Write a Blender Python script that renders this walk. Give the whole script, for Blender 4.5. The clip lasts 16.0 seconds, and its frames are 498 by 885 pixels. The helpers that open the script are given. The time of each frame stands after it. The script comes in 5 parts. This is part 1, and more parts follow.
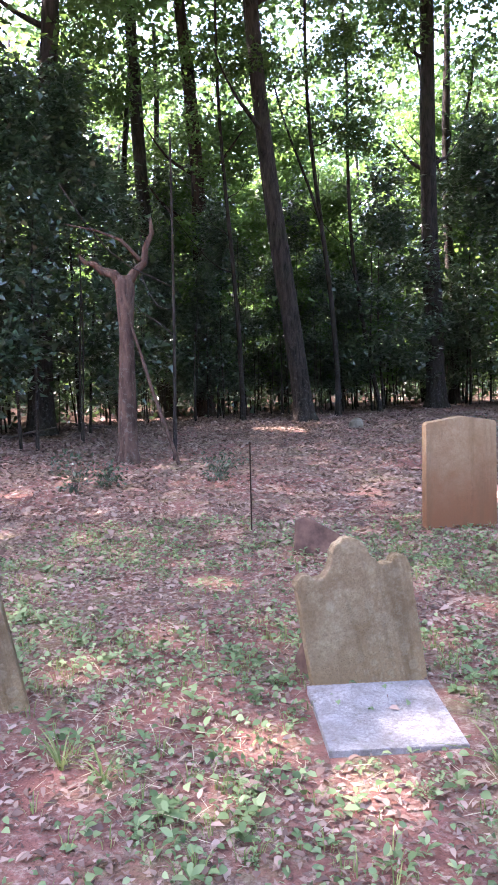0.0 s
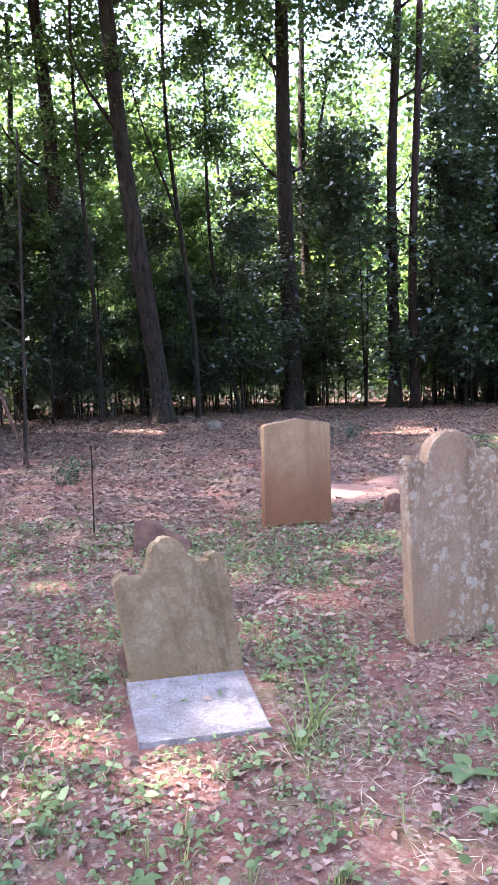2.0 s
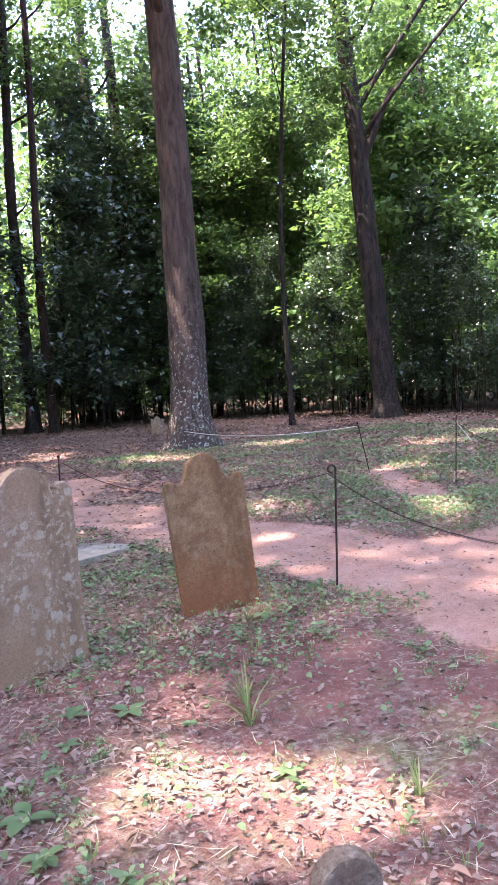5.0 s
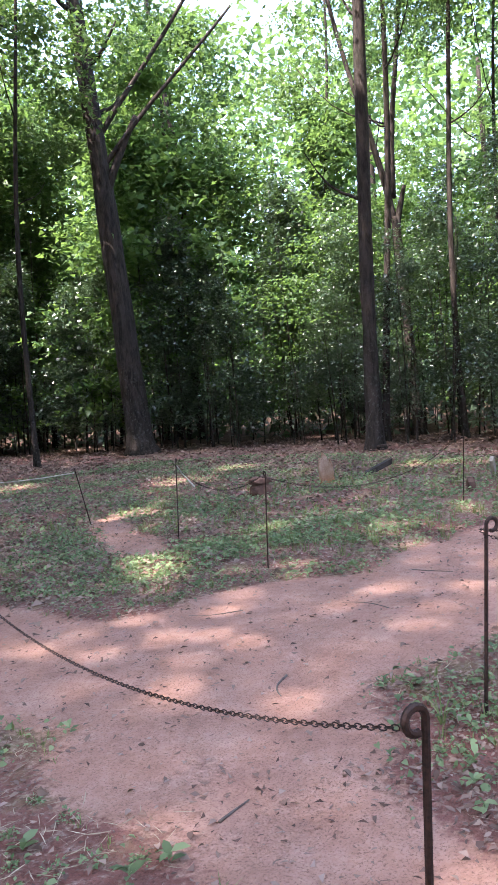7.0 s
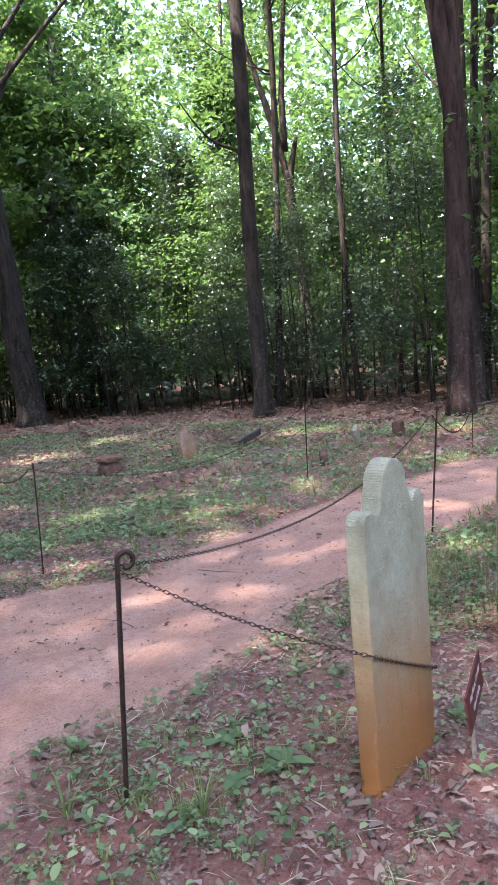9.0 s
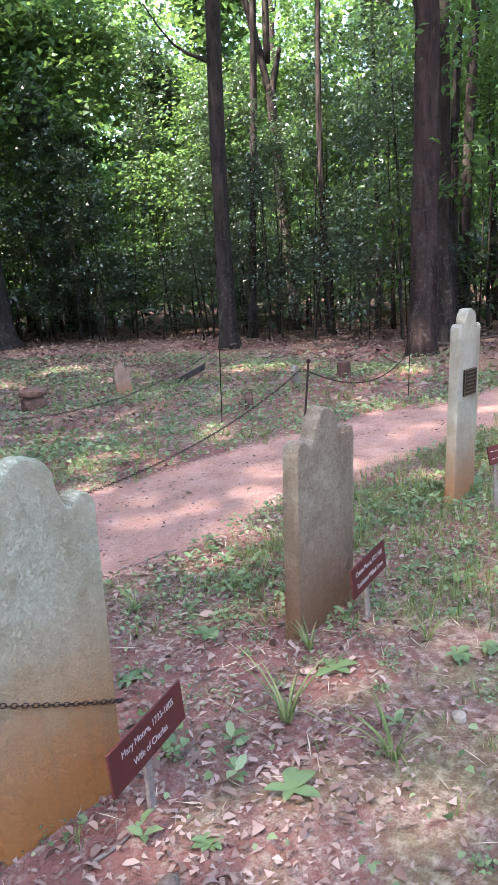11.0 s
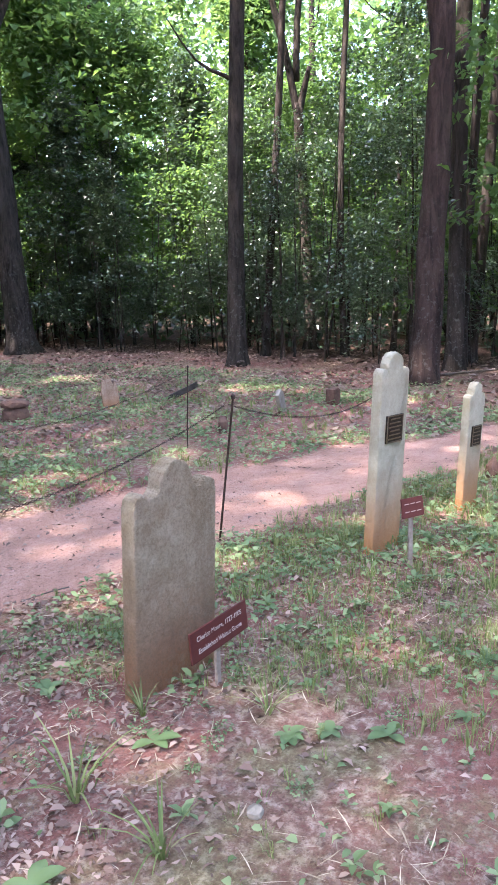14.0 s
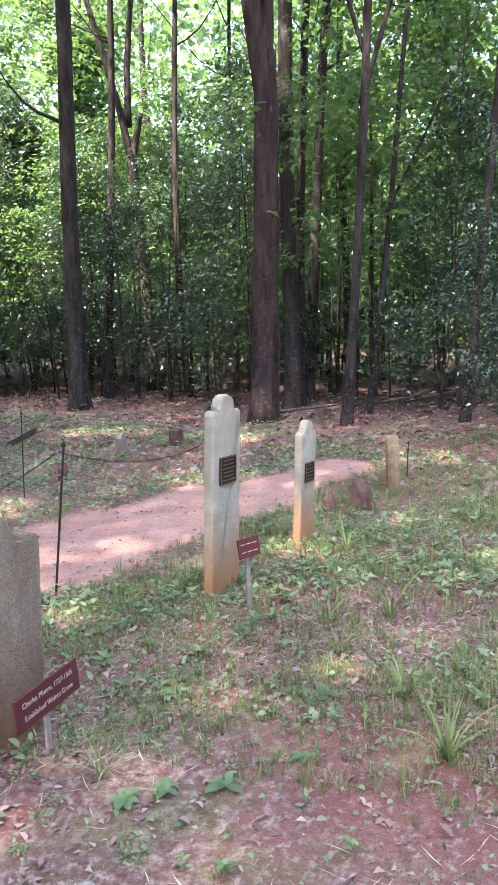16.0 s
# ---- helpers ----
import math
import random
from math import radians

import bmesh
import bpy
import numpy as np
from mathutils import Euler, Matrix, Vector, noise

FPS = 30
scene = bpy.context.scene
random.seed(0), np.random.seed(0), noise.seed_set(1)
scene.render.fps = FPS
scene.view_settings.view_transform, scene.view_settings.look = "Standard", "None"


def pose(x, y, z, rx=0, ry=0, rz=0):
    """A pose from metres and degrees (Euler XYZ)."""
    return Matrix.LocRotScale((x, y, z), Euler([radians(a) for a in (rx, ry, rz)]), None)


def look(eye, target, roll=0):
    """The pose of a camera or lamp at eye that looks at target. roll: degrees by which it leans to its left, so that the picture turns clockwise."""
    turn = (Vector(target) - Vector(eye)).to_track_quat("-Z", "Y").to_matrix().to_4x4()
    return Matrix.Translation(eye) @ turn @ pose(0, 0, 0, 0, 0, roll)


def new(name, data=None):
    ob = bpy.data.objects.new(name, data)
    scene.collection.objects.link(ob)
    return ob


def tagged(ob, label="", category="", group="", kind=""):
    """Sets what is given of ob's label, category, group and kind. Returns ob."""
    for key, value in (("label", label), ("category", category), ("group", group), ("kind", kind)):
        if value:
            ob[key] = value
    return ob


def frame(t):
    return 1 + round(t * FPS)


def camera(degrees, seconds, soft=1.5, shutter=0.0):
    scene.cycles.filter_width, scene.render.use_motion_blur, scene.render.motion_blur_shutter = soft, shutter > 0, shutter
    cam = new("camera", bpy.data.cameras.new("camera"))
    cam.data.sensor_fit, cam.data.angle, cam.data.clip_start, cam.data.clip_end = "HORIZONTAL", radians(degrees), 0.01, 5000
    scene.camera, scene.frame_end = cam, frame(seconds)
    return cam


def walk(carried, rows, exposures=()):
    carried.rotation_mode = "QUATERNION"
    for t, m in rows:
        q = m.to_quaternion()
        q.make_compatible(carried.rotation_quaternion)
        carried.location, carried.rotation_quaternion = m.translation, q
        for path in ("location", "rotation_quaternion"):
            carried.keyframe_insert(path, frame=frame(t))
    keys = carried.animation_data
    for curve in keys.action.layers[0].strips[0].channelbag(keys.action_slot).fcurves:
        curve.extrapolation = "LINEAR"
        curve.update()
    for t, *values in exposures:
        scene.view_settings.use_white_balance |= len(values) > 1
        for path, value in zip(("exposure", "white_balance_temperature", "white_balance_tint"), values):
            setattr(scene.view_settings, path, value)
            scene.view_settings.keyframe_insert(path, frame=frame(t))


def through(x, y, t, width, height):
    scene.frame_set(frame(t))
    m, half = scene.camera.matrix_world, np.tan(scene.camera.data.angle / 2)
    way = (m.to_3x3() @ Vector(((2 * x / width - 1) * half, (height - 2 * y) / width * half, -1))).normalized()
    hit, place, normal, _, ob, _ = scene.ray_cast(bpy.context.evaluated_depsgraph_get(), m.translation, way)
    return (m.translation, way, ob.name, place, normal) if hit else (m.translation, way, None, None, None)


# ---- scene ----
cam = camera(35.5, 16.0, 0.55)
PATH = [
    (0, (-1.012, -0.09, 1.373), (-0.884, 1.899, 1.211), -1.5),
    (0.5, (-0.949, -0.172, 1.383), (-0.783, 1.815, 1.227), -1.3),
    (1, (-0.899, -0.211, 1.387), (-0.681, 1.771, 1.224), -1.3),
    (1.5, (-0.853, -0.25, 1.4), (-0.52, 1.715, 1.225), -1.5),
    (2, (-0.808, -0.243, 1.383), (-0.343, 1.696, 1.218), -1.2),
    (2.5, (-0.767, -0.253, 1.382), (-0.178, 1.652, 1.219), -1.0),
    (3, (-0.721, -0.264, 1.381), (0.008, 1.592, 1.221), -1.3),
    (3.5, (-0.67, -0.283, 1.382), (0.222, 1.501, 1.228), -1.5),
    (4, (-0.659, -0.381, 1.417), (0.364, 1.33, 1.26), -1.1),
    (4.5, (-0.589, -0.426, 1.433), (0.532, 1.223, 1.278), -1.6),
    (5, (-0.437, -0.425, 1.438), (0.813, 1.129, 1.289), -4.0),
    (5.2, (-0.29, -0.364, 1.407), (1.026, 1.135, 1.265), -4.6),
    (7.3, (1.27, -0.058, 1.467), (2.941, 1.036, 1.361), -4.8),
    (7.5, (1.416, -0.109, 1.519), (3.105, 0.956, 1.414), -5.0),
    (8, (1.707, -0.273, 1.515), (3.443, 0.713, 1.41), -6.2),
    (8.5, (2.048, -0.503, 1.513), (3.771, 0.495, 1.322), -6.2),
    (9, (2.405, -0.681, 1.46), (4.12, 0.325, 1.238), -6.1),
    (9.5, (2.763, -0.857, 1.454), (4.485, 0.12, 1.174), -5.9),
    (9.7, (2.853, -0.928, 1.443), (4.58, 0.033, 1.135), -5.8),
    (11.8, (3.696, -1.556, 1.503), (5.245, -0.38, 1.038), -3.6),
    (12, (3.746, -1.622, 1.502), (5.243, -0.371, 1.058), -2.9),
    (12.5, (3.827, -1.727, 1.514), (5.283, -0.427, 1.078), -1.8),
    (13, (3.896, -1.749, 1.504), (5.355, -0.449, 1.079), -1.9),
    (13.5, (3.947, -1.79, 1.549), (5.468, -0.554, 1.153), -1.7),
    (14, (3.987, -1.838, 1.567), (5.612, -0.734, 1.193), -1.8),
    (14.5, (4.021, -1.856, 1.575), (5.728, -0.874, 1.229), -1.7),
    (15, (4.037, -1.883, 1.588), (5.787, -0.971, 1.261), -1.8),
    (15.5, (4.063, -1.891, 1.592), (5.844, -1.038, 1.281), -2.1),
    (16, (4.072, -1.913, 1.586), (5.893, -1.138, 1.297), -2.6),
]
walk(cam, [(t, look(eye, target, roll)) for t, eye, target, roll in PATH], [(0, 4.3, 6350, 28), (4, 4.1, 6350, 30), (5.2, 3.85, 6350, 28), (7.5, 3.4, 6350, 18), (9.5, 3.62, 6350, 17), (12.5, 3.85, 6300, 19), (16, 3.88, 6300, 20)])

# ---- light ----
SUN = Vector((-0.45, 0.16, 0.87)).normalized()
world = bpy.data.worlds.new("sky")
scene.world = world
world.use_nodes = True
sky = world.node_tree.nodes.new("ShaderNodeTexSky")
sky.sky_type, sky.sun_disc = "NISHITA", False
sky.sun_elevation, sky.sun_rotation = math.asin(SUN.z), math.atan2(SUN.x, SUN.y)
sky.air_density, sky.dust_density, sky.ozone_density = 1.0, 2.0, 1.0
back = world.node_tree.nodes["Background"]
back.inputs["Strength"].default_value = 0.15
world.node_tree.links.new(sky.outputs["Color"], back.inputs["Color"])
lamp = bpy.data.lights.new("sun", "SUN")
lamp.energy, lamp.angle, lamp.color = 3.0, radians(0.8), (1.0, 0.93, 0.82)
sun = new("sun", lamp)
sun.matrix_world = look(SUN * 60, (0, 0, 0))

rnd = random.Random(7)
rng = np.random.default_rng(11)


# ---- materials ----
class Mat:
    """A small node builder round one Principled shader."""

    def __init__(self, name, rough=0.8, metal=0.0, spec=0.3):
        self.m = bpy.data.materials.new(name)
        self.m.use_nodes = True
        self.t = self.m.node_tree
        self.b = self.t.nodes["Principled BSDF"]
        self.b.inputs["Roughness"].default_value = rough
        self.b.inputs["Metallic"].default_value = metal
        self.b.inputs["Specular IOR Level"].default_value = spec
        self.co = self.node("ShaderNodeTexCoord").outputs["Object"]
        self.geo = self.node("ShaderNodeNewGeometry")

    def node(self, kind, **inputs):
        n = self.t.nodes.new(kind)
        for key, value in inputs.items():
            self.put(n.inputs[key.replace("_", " ")], value)
        return n

    def put(self, socket, value):
        if isinstance(value, bpy.types.NodeSocket):
            self.t.links.new(value, socket)
        else:
            socket.default_value = value

    def noise(self, scale, detail=5.0, rough=0.6, at=None, distort=0.0):
        n = self.node("ShaderNodeTexNoise", Vector=at or self.co, Scale=scale, Detail=detail, Roughness=rough, Distortion=distort)
        return n.outputs["Fac"]

    def scaled(self, x, y, z, at=None):
        n = self.node("ShaderNodeMapping", Vector=at or self.co)
        n.inputs["Scale"].default_value = (x, y, z)
        return n.outputs["Vector"]

    def ramp(self, fac, stops):
        n = self.node("ShaderNodeValToRGB", Fac=fac)
        e = n.color_ramp.elements
        while len(e) < len(stops):
            e.new(0.5)
        for el, (p, c) in zip(e, stops):
            el.position = p
            el.color = (*c, 1) if len(c) == 3 else c
        return n.outputs["Color"]

    def step(self, fac, lo, hi):
        n = self.node("ShaderNodeMapRange", Value=fac)
        n.interpolation_type = "SMOOTHSTEP"
        n.inputs["From Min"].default_value, n.inputs["From Max"].default_value = lo, hi
        return n.outputs["Result"]

    def math(self, op, a, b=0.0):
        n = self.node("ShaderNodeMath")
        n.operation = op
        self.put(n.inputs[0], a)
        self.put(n.inputs[1], b)
        return n.outputs[0]

    def mix(self, fac, a, b, kind="MIX"):
        n = self.node("ShaderNodeMix")
        n.data_type, n.blend_type = "RGBA", kind
        self.put(n.inputs[0], fac)
        self.put(n.inputs[6], a if isinstance(a, bpy.types.NodeSocket) else (*a, 1))
        self.put(n.inputs[7], b if isinstance(b, bpy.types.NodeSocket) else (*b, 1))
        return n.outputs[2]

    def bump(self, height, distance, strength=0.6, below=None):
        n = self.node("ShaderNodeBump", Height=height)
        n.inputs["Distance"].default_value, n.inputs["Strength"].default_value = distance, strength
        if below is not None:
            self.put(n.inputs["Normal"], below)
        return n.outputs["Normal"]

    def done(self, colour, normal=None, rough=None):
        self.put(self.b.inputs["Base Color"], colour if isinstance(colour, bpy.types.NodeSocket) else (*colour, 1))
        if normal is not None:
            self.put(self.b.inputs["Normal"], normal)
        if rough is not None:
            self.put(self.b.inputs["Roughness"], rough)
        return self.m


def leaf_material(name, dark, mid, light, rough=0.45, spec=0.4, through=0.45, glow=None):
    w = Mat(name, rough, 0, spec)
    isl = w.geo.outputs["Random Per Island"]
    patch = w.noise(0.7, 3)
    tone = w.math("ADD", w.math("MULTIPLY", isl, 0.6), w.math("MULTIPLY", patch, 0.5))
    col = w.ramp(tone, [(0.15, dark), (0.5, mid), (0.95, light)])
    w.done(col)
    tr = w.node("ShaderNodeBsdfTranslucent")
    w.put(tr.inputs["Color"], w.mix(0.6, col, glow or light))
    mx = w.node("ShaderNodeMixShader")
    mx.inputs[0].default_value = through
    out = w.t.nodes["Material Output"]
    w.t.links.new(w.b.outputs[0], mx.inputs[1])
    w.t.links.new(tr.outputs[0], mx.inputs[2])
    w.t.links.new(mx.outputs[0], out.inputs["Surface"])
    return w.m


def bark_material(name, dark, light, lichen=0.0, moss=0.1):
    w = Mat(name, 0.92, 0, 0.15)
    plates = w.noise(9, 6, 0.65, w.scaled(1, 1, 0.22), 0.6)
    fine = w.noise(55, 4, 0.6, w.scaled(1, 1, 0.35))
    col = w.ramp(plates, [(0.3, dark), (0.62, light)])
    col = w.mix(w.math("MULTIPLY", fine, 0.5), col, (dark[0] * 0.6, dark[1] * 0.6, dark[2] * 0.6))
    if lichen:
        spots = w.step(w.noise(12, 8, 0.75), 0.54, 0.6)
        height = w.node("ShaderNodeSeparateXYZ", Vector=w.co).outputs["Z"]
        spots = w.math("MULTIPLY", spots, w.step(w.math("ADD", height, w.math("MULTIPLY", w.noise(1.1, 3), 4.0)), 6.5, 2.5))
        col = w.mix(w.math("MULTIPLY", spots, lichen), col, (0.36, 0.38, 0.33))
    green = w.step(w.noise(1.3, 4), 0.52, 0.7)
    col = w.mix(w.math("MULTIPLY", green, moss), col, (0.07, 0.085, 0.04))
    return w.done(col, w.bump(fine, 0.01, 0.5, w.bump(plates, 0.05, 0.9)))


def stone_material(name, low, high, stain, stain_top, streak=0.4, lichen=0.0, spot=(0.42, 0.42, 0.37), grime=0.5, ribs=0.0, relief=1.0):
    """Weathered gravestone: clay stain that climbs from the foot, dark streaks, lichen discs, pitted skin."""
    w = Mat(name, 0.9, 0, 0.2)
    sep = w.node("ShaderNodeSeparateXYZ", Vector=w.co)
    cloud = w.noise(5.5, 9, 0.7, None, 0.15)
    deep = (low[0] * 0.84, low[1] * 0.8, low[2] * 0.75)
    col = w.ramp(cloud, [(0.32, deep), (0.46, low), (0.7, high)])
    climb = w.math("ADD", sep.outputs["Z"], w.math("MULTIPLY", w.noise(4, 5, 0.6, w.scaled(1, 1, 0.5)), -0.55 * stain_top))
    col = w.mix(w.step(climb, stain_top * 0.75, -0.15), col, stain)
    st = w.step(w.noise(8, 6, 0.7, w.scaled(1, 1, 0.12), 0.5), 0.48, 0.66)
    col = w.mix(w.math("MULTIPLY", st, streak), col, (low[0] * 0.45, low[1] * 0.42, low[2] * 0.38))
    gr = w.step(w.noise(46, 10, 0.8), 0.5, 0.68)
    col = w.mix(w.math("MULTIPLY", gr, grime), col, (low[0] * 0.42, low[1] * 0.38, low[2] * 0.30))
    if lichen:
        v = w.node("ShaderNodeTexVoronoi", Vector=w.co, Scale=11.0)
        big = w.step(w.math("ADD", v.outputs["Distance"], w.math("MULTIPLY", w.noise(40, 3), 0.25)), 0.42, 0.34)
        keep = w.step(w.noise(3.1, 2, 0.5, w.scaled(1, 1, 0.45)), 0.42, 0.5)
        small = w.step(w.noise(30, 6, 0.72), 0.53, 0.57)
        sp = w.math("MULTIPLY", w.math("MAXIMUM", big, w.math("MULTIPLY", small, 0.8)), keep)
        col = w.mix(w.math("MULTIPLY", sp, lichen), col, spot)
    fine = w.noise(120, 6, 0.7)
    pits = w.step(w.noise(75, 8, 0.75), 0.42, 0.56)
    col = w.mix(w.math("MULTIPLY", w.math("SUBTRACT", 1.0, pits), grime * 0.55), col, (low[0] * 0.5, low[1] * 0.46, low[2] * 0.4))
    nor = w.bump(fine, 0.004 * relief, 0.8, w.bump(pits, 0.005 * relief, 0.7, w.bump(gr, 0.006 * relief, 0.6, w.bump(cloud, 0.012 * relief, 0.5))))
    if ribs:
        side = w.node("ShaderNodeSeparateXYZ", Vector=w.node("ShaderNodeVectorTransform", Vector=w.geo.outputs["True Normal"]).outputs[0])
        face = w.math("ABSOLUTE", side.outputs["Y"])
        wave = w.math("SINE", w.math("MULTIPLY", w.math("ADD", sep.outputs["Z"], w.math("MULTIPLY", w.noise(14, 2), 0.006)), 800.0))
        nor = w.bump(w.math("MULTIPLY", wave, w.step(face, 0.75, 0.5)), 0.005, ribs, nor)
    return w.done(col, nor)


def plain_material(name, a, b, scale, rough=0.7, metal=0.0, spec=0.3, bump=0.002):
    w = Mat(name, rough, metal, spec)
    n = w.noise(scale, 6, 0.65)
    return w.done(w.ramp(n, [(0.3, a), (0.7, b)]), w.bump(w.noise(scale * 4, 4), bump, 0.6))


def ground_material():
    w = Mat("ground_soil", 0.95, 0, 0.12)
    n1, n2, n3, n4 = w.noise(0.55, 5), w.noise(3.2, 6, 0.65), w.noise(21, 6, 0.7), w.noise(95, 4, 0.7)
    soil = w.ramp(n2, [(0.3, (0.155, 0.062, 0.05)), (0.7, (0.25, 0.118, 0.098))])
    litter = w.ramp(n3, [(0.32, (0.085, 0.052, 0.04)), (0.5, (0.21, 0.135, 0.105)), (0.68, (0.36, 0.275, 0.235))])
    cover = w.step(w.math("ADD", w.math("MULTIPLY", n3, 0.6), w.math("MULTIPLY", n1, 0.6)), 0.52, 0.72)
    yard = w.mix(cover, soil, litter)
    green = w.step(w.math("ADD", w.math("MULTIPLY", n2, 0.7), w.math("MULTIPLY", n1, 0.5)), 0.58, 0.74)
    yard = w.mix(w.math("MULTIPLY", green, 0.45), yard, w.ramp(n3, [(0.35, (0.05, 0.075, 0.022)), (0.65, (0.17, 0.185, 0.06))]))
    path = w.ramp(w.math("ADD", w.math("MULTIPLY", n2, 0.6), w.math("MULTIPLY", n3, 0.4)), [(0.3, (0.29, 0.15, 0.11)), (0.5, (0.40, 0.225, 0.17)), (0.72, (0.50, 0.32, 0.255))])
    # wood floor: dark leaf litter, darkened further for the shade under the trees
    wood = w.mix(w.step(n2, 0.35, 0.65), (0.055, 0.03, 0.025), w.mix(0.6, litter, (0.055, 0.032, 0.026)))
    bare = w.node("ShaderNodeAttribute")
    bare.attribute_name = "bare"
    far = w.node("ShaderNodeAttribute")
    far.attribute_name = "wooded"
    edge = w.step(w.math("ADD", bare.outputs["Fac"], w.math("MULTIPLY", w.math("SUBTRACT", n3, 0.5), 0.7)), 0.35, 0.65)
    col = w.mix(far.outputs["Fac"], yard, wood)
    col = w.mix(edge, col, path)
    col = w.mix(w.math("MULTIPLY", w.step(n4, 0.5, 0.68), 0.6), col, (0.075, 0.038, 0.032))
    crumbs = w.step(w.noise(150, 5, 0.75, w.scaled(1, 1.25, 1)), 0.55, 0.66)
    col = w.mix(w.math("MULTIPLY", crumbs, 0.25), col, (0.36, 0.21, 0.17))
    return w.done(col, w.bump(crumbs, 0.006, 0.6, w.bump(n4, 0.012, 0.7, w.bump(n3, 0.04, 0.7, w.bump(n2, 0.06, 0.5)))))


GROUND = ground_material()
HOLLY = leaf_material("holly_leaf", (0.017, 0.036, 0.021), (0.033, 0.062, 0.035), (0.062, 0.10, 0.05), 0.32, 0.7, 0.22, (0.09, 0.16, 0.03))
MAPLE = leaf_material("maple_leaf", (0.035, 0.075, 0.03), (0.058, 0.12, 0.042), (0.10, 0.175, 0.05), 0.5, 0.3, 0.46, (0.175, 0.29, 0.055))
CANOPY = leaf_material("canopy_leaf", (0.028, 0.058, 0.02), (0.048, 0.094, 0.029), (0.085, 0.142, 0.042), 0.5, 0.3, 0.42, (0.135, 0.22, 0.048))
WEED = leaf_material("weed_leaf", (0.05, 0.09, 0.035), (0.125, 0.19, 0.08), (0.26, 0.32, 0.16), 0.5, 0.35, 0.35)
BLADE = leaf_material("grass_blade", (0.06, 0.10, 0.028), (0.14, 0.19, 0.06), (0.30, 0.31, 0.13), 0.55, 0.3, 0.35)
DRY = leaf_material("dry_leaf", (0.055, 0.03, 0.024), (0.175, 0.112, 0.088), (0.36, 0.262, 0.215), 0.7, 0.2, 0.12)
BARKBITS = leaf_material("bark_bits", (0.03, 0.018, 0.015), (0.11, 0.06, 0.045), (0.33, 0.22, 0.17), 0.8, 0.2, 0.05)
STRAW = leaf_material("straw", (0.16, 0.11, 0.07), (0.33, 0.26, 0.18), (0.52, 0.44, 0.32), 0.7, 0.2, 0.15)
def distance_material():
    w = Mat("distant_foliage", 0.9, 0, 0.1)
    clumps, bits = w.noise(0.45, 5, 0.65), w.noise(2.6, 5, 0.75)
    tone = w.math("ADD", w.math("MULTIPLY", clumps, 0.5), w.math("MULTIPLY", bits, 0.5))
    # lit clumps and shaded gaps of foliage are put into the noise colour
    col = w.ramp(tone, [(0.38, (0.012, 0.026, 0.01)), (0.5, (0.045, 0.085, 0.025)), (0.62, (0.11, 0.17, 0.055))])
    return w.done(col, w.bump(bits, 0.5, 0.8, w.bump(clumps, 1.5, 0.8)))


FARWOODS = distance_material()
BARK = bark_material("bark_dark", (0.009, 0.007, 0.0065), (0.06, 0.047, 0.04), 0.12)
BARK_RED = bark_material("bark_reddish", (0.011, 0.0075, 0.007), (0.07, 0.044, 0.037), 0.1)
BARK_BIG = bark_material("bark_lichened", (0.03, 0.021, 0.018), (0.13, 0.092, 0.078), 0.95, 0.1)
SNAG = bark_material("bare_weathered_wood", (0.03, 0.018, 0.015), (0.17, 0.10, 0.076), 0.15, 0.05)
TWIG = plain_material("dead_twig", (0.06, 0.045, 0.038), (0.19, 0.15, 0.125), 14, 0.9)
IRON = plain_material("rusted_iron", (0.016, 0.012, 0.011), (0.07, 0.036, 0.026), 60, 0.6, 0.6, 0.4, 0.001)
ROPE = plain_material("pale_rope", (0.38, 0.36, 0.31), (0.6, 0.58, 0.52), 80, 0.9)
STAKE = plain_material("grey_stake_wood", (0.15, 0.11, 0.09), (0.31, 0.25, 0.21), 25, 0.85)
SIGN = plain_material("brown_sign_paint", (0.062, 0.015, 0.013), (0.09, 0.024, 0.02), 9, 0.65, 0, 0.2, 0.0006)
INK = plain_material("cream_lettering", (0.31, 0.24, 0.21), (0.40, 0.33, 0.29), 40, 0.6)
BRONZE = plain_material("dark_bronze", (0.02, 0.016, 0.013), (0.05, 0.038, 0.028), 30, 0.45, 0.7, 0.4, 0.001)
RAISED = plain_material("worn_bronze_letters", (0.13, 0.10, 0.075), (0.2, 0.16, 0.12), 50, 0.4, 0.7)
ROCK = plain_material("brown_fieldstone", (0.055, 0.03, 0.023), (0.17, 0.095, 0.07), 7, 0.9, 0, 0.2, 0.012)
DARKSTONE = plain_material("dark_damp_stone", (0.02, 0.016, 0.014), (0.06, 0.048, 0.042), 9, 0.85, 0, 0.25, 0.01)
GREYROCK = plain_material("grey_fieldstone", (0.15, 0.125, 0.10), (0.31, 0.27, 0.22), 7, 0.9, 0, 0.2, 0.012)
MARBLE = stone_material("white_marble_slab", (0.28, 0.255, 0.25), (0.43, 0.395, 0.385), (0.34, 0.30, 0.28), 0.02, 0.5, 0, grime=0.6)
TAN = stone_material("tan_stone_blotched", (0.27, 0.185, 0.105), (0.44, 0.345, 0.22), (0.34, 0.22, 0.115), 0.25, 0.55, 0.2, (0.50, 0.44, 0.32), 0.42, relief=1.8)
BUFF = stone_material("buff_stone_clay_stained", (0.35, 0.215, 0.12), (0.46, 0.32, 0.205), (0.25, 0.105, 0.05), 0.9, 0.35, 0, grime=0.25)
LICHENED = stone_material("grey_stone_lichened", (0.28, 0.19, 0.125), (0.40, 0.30, 0.21), (0.32, 0.20, 0.12), 0.5, 0.5, 0.65, (0.49, 0.44, 0.345), 0.45)
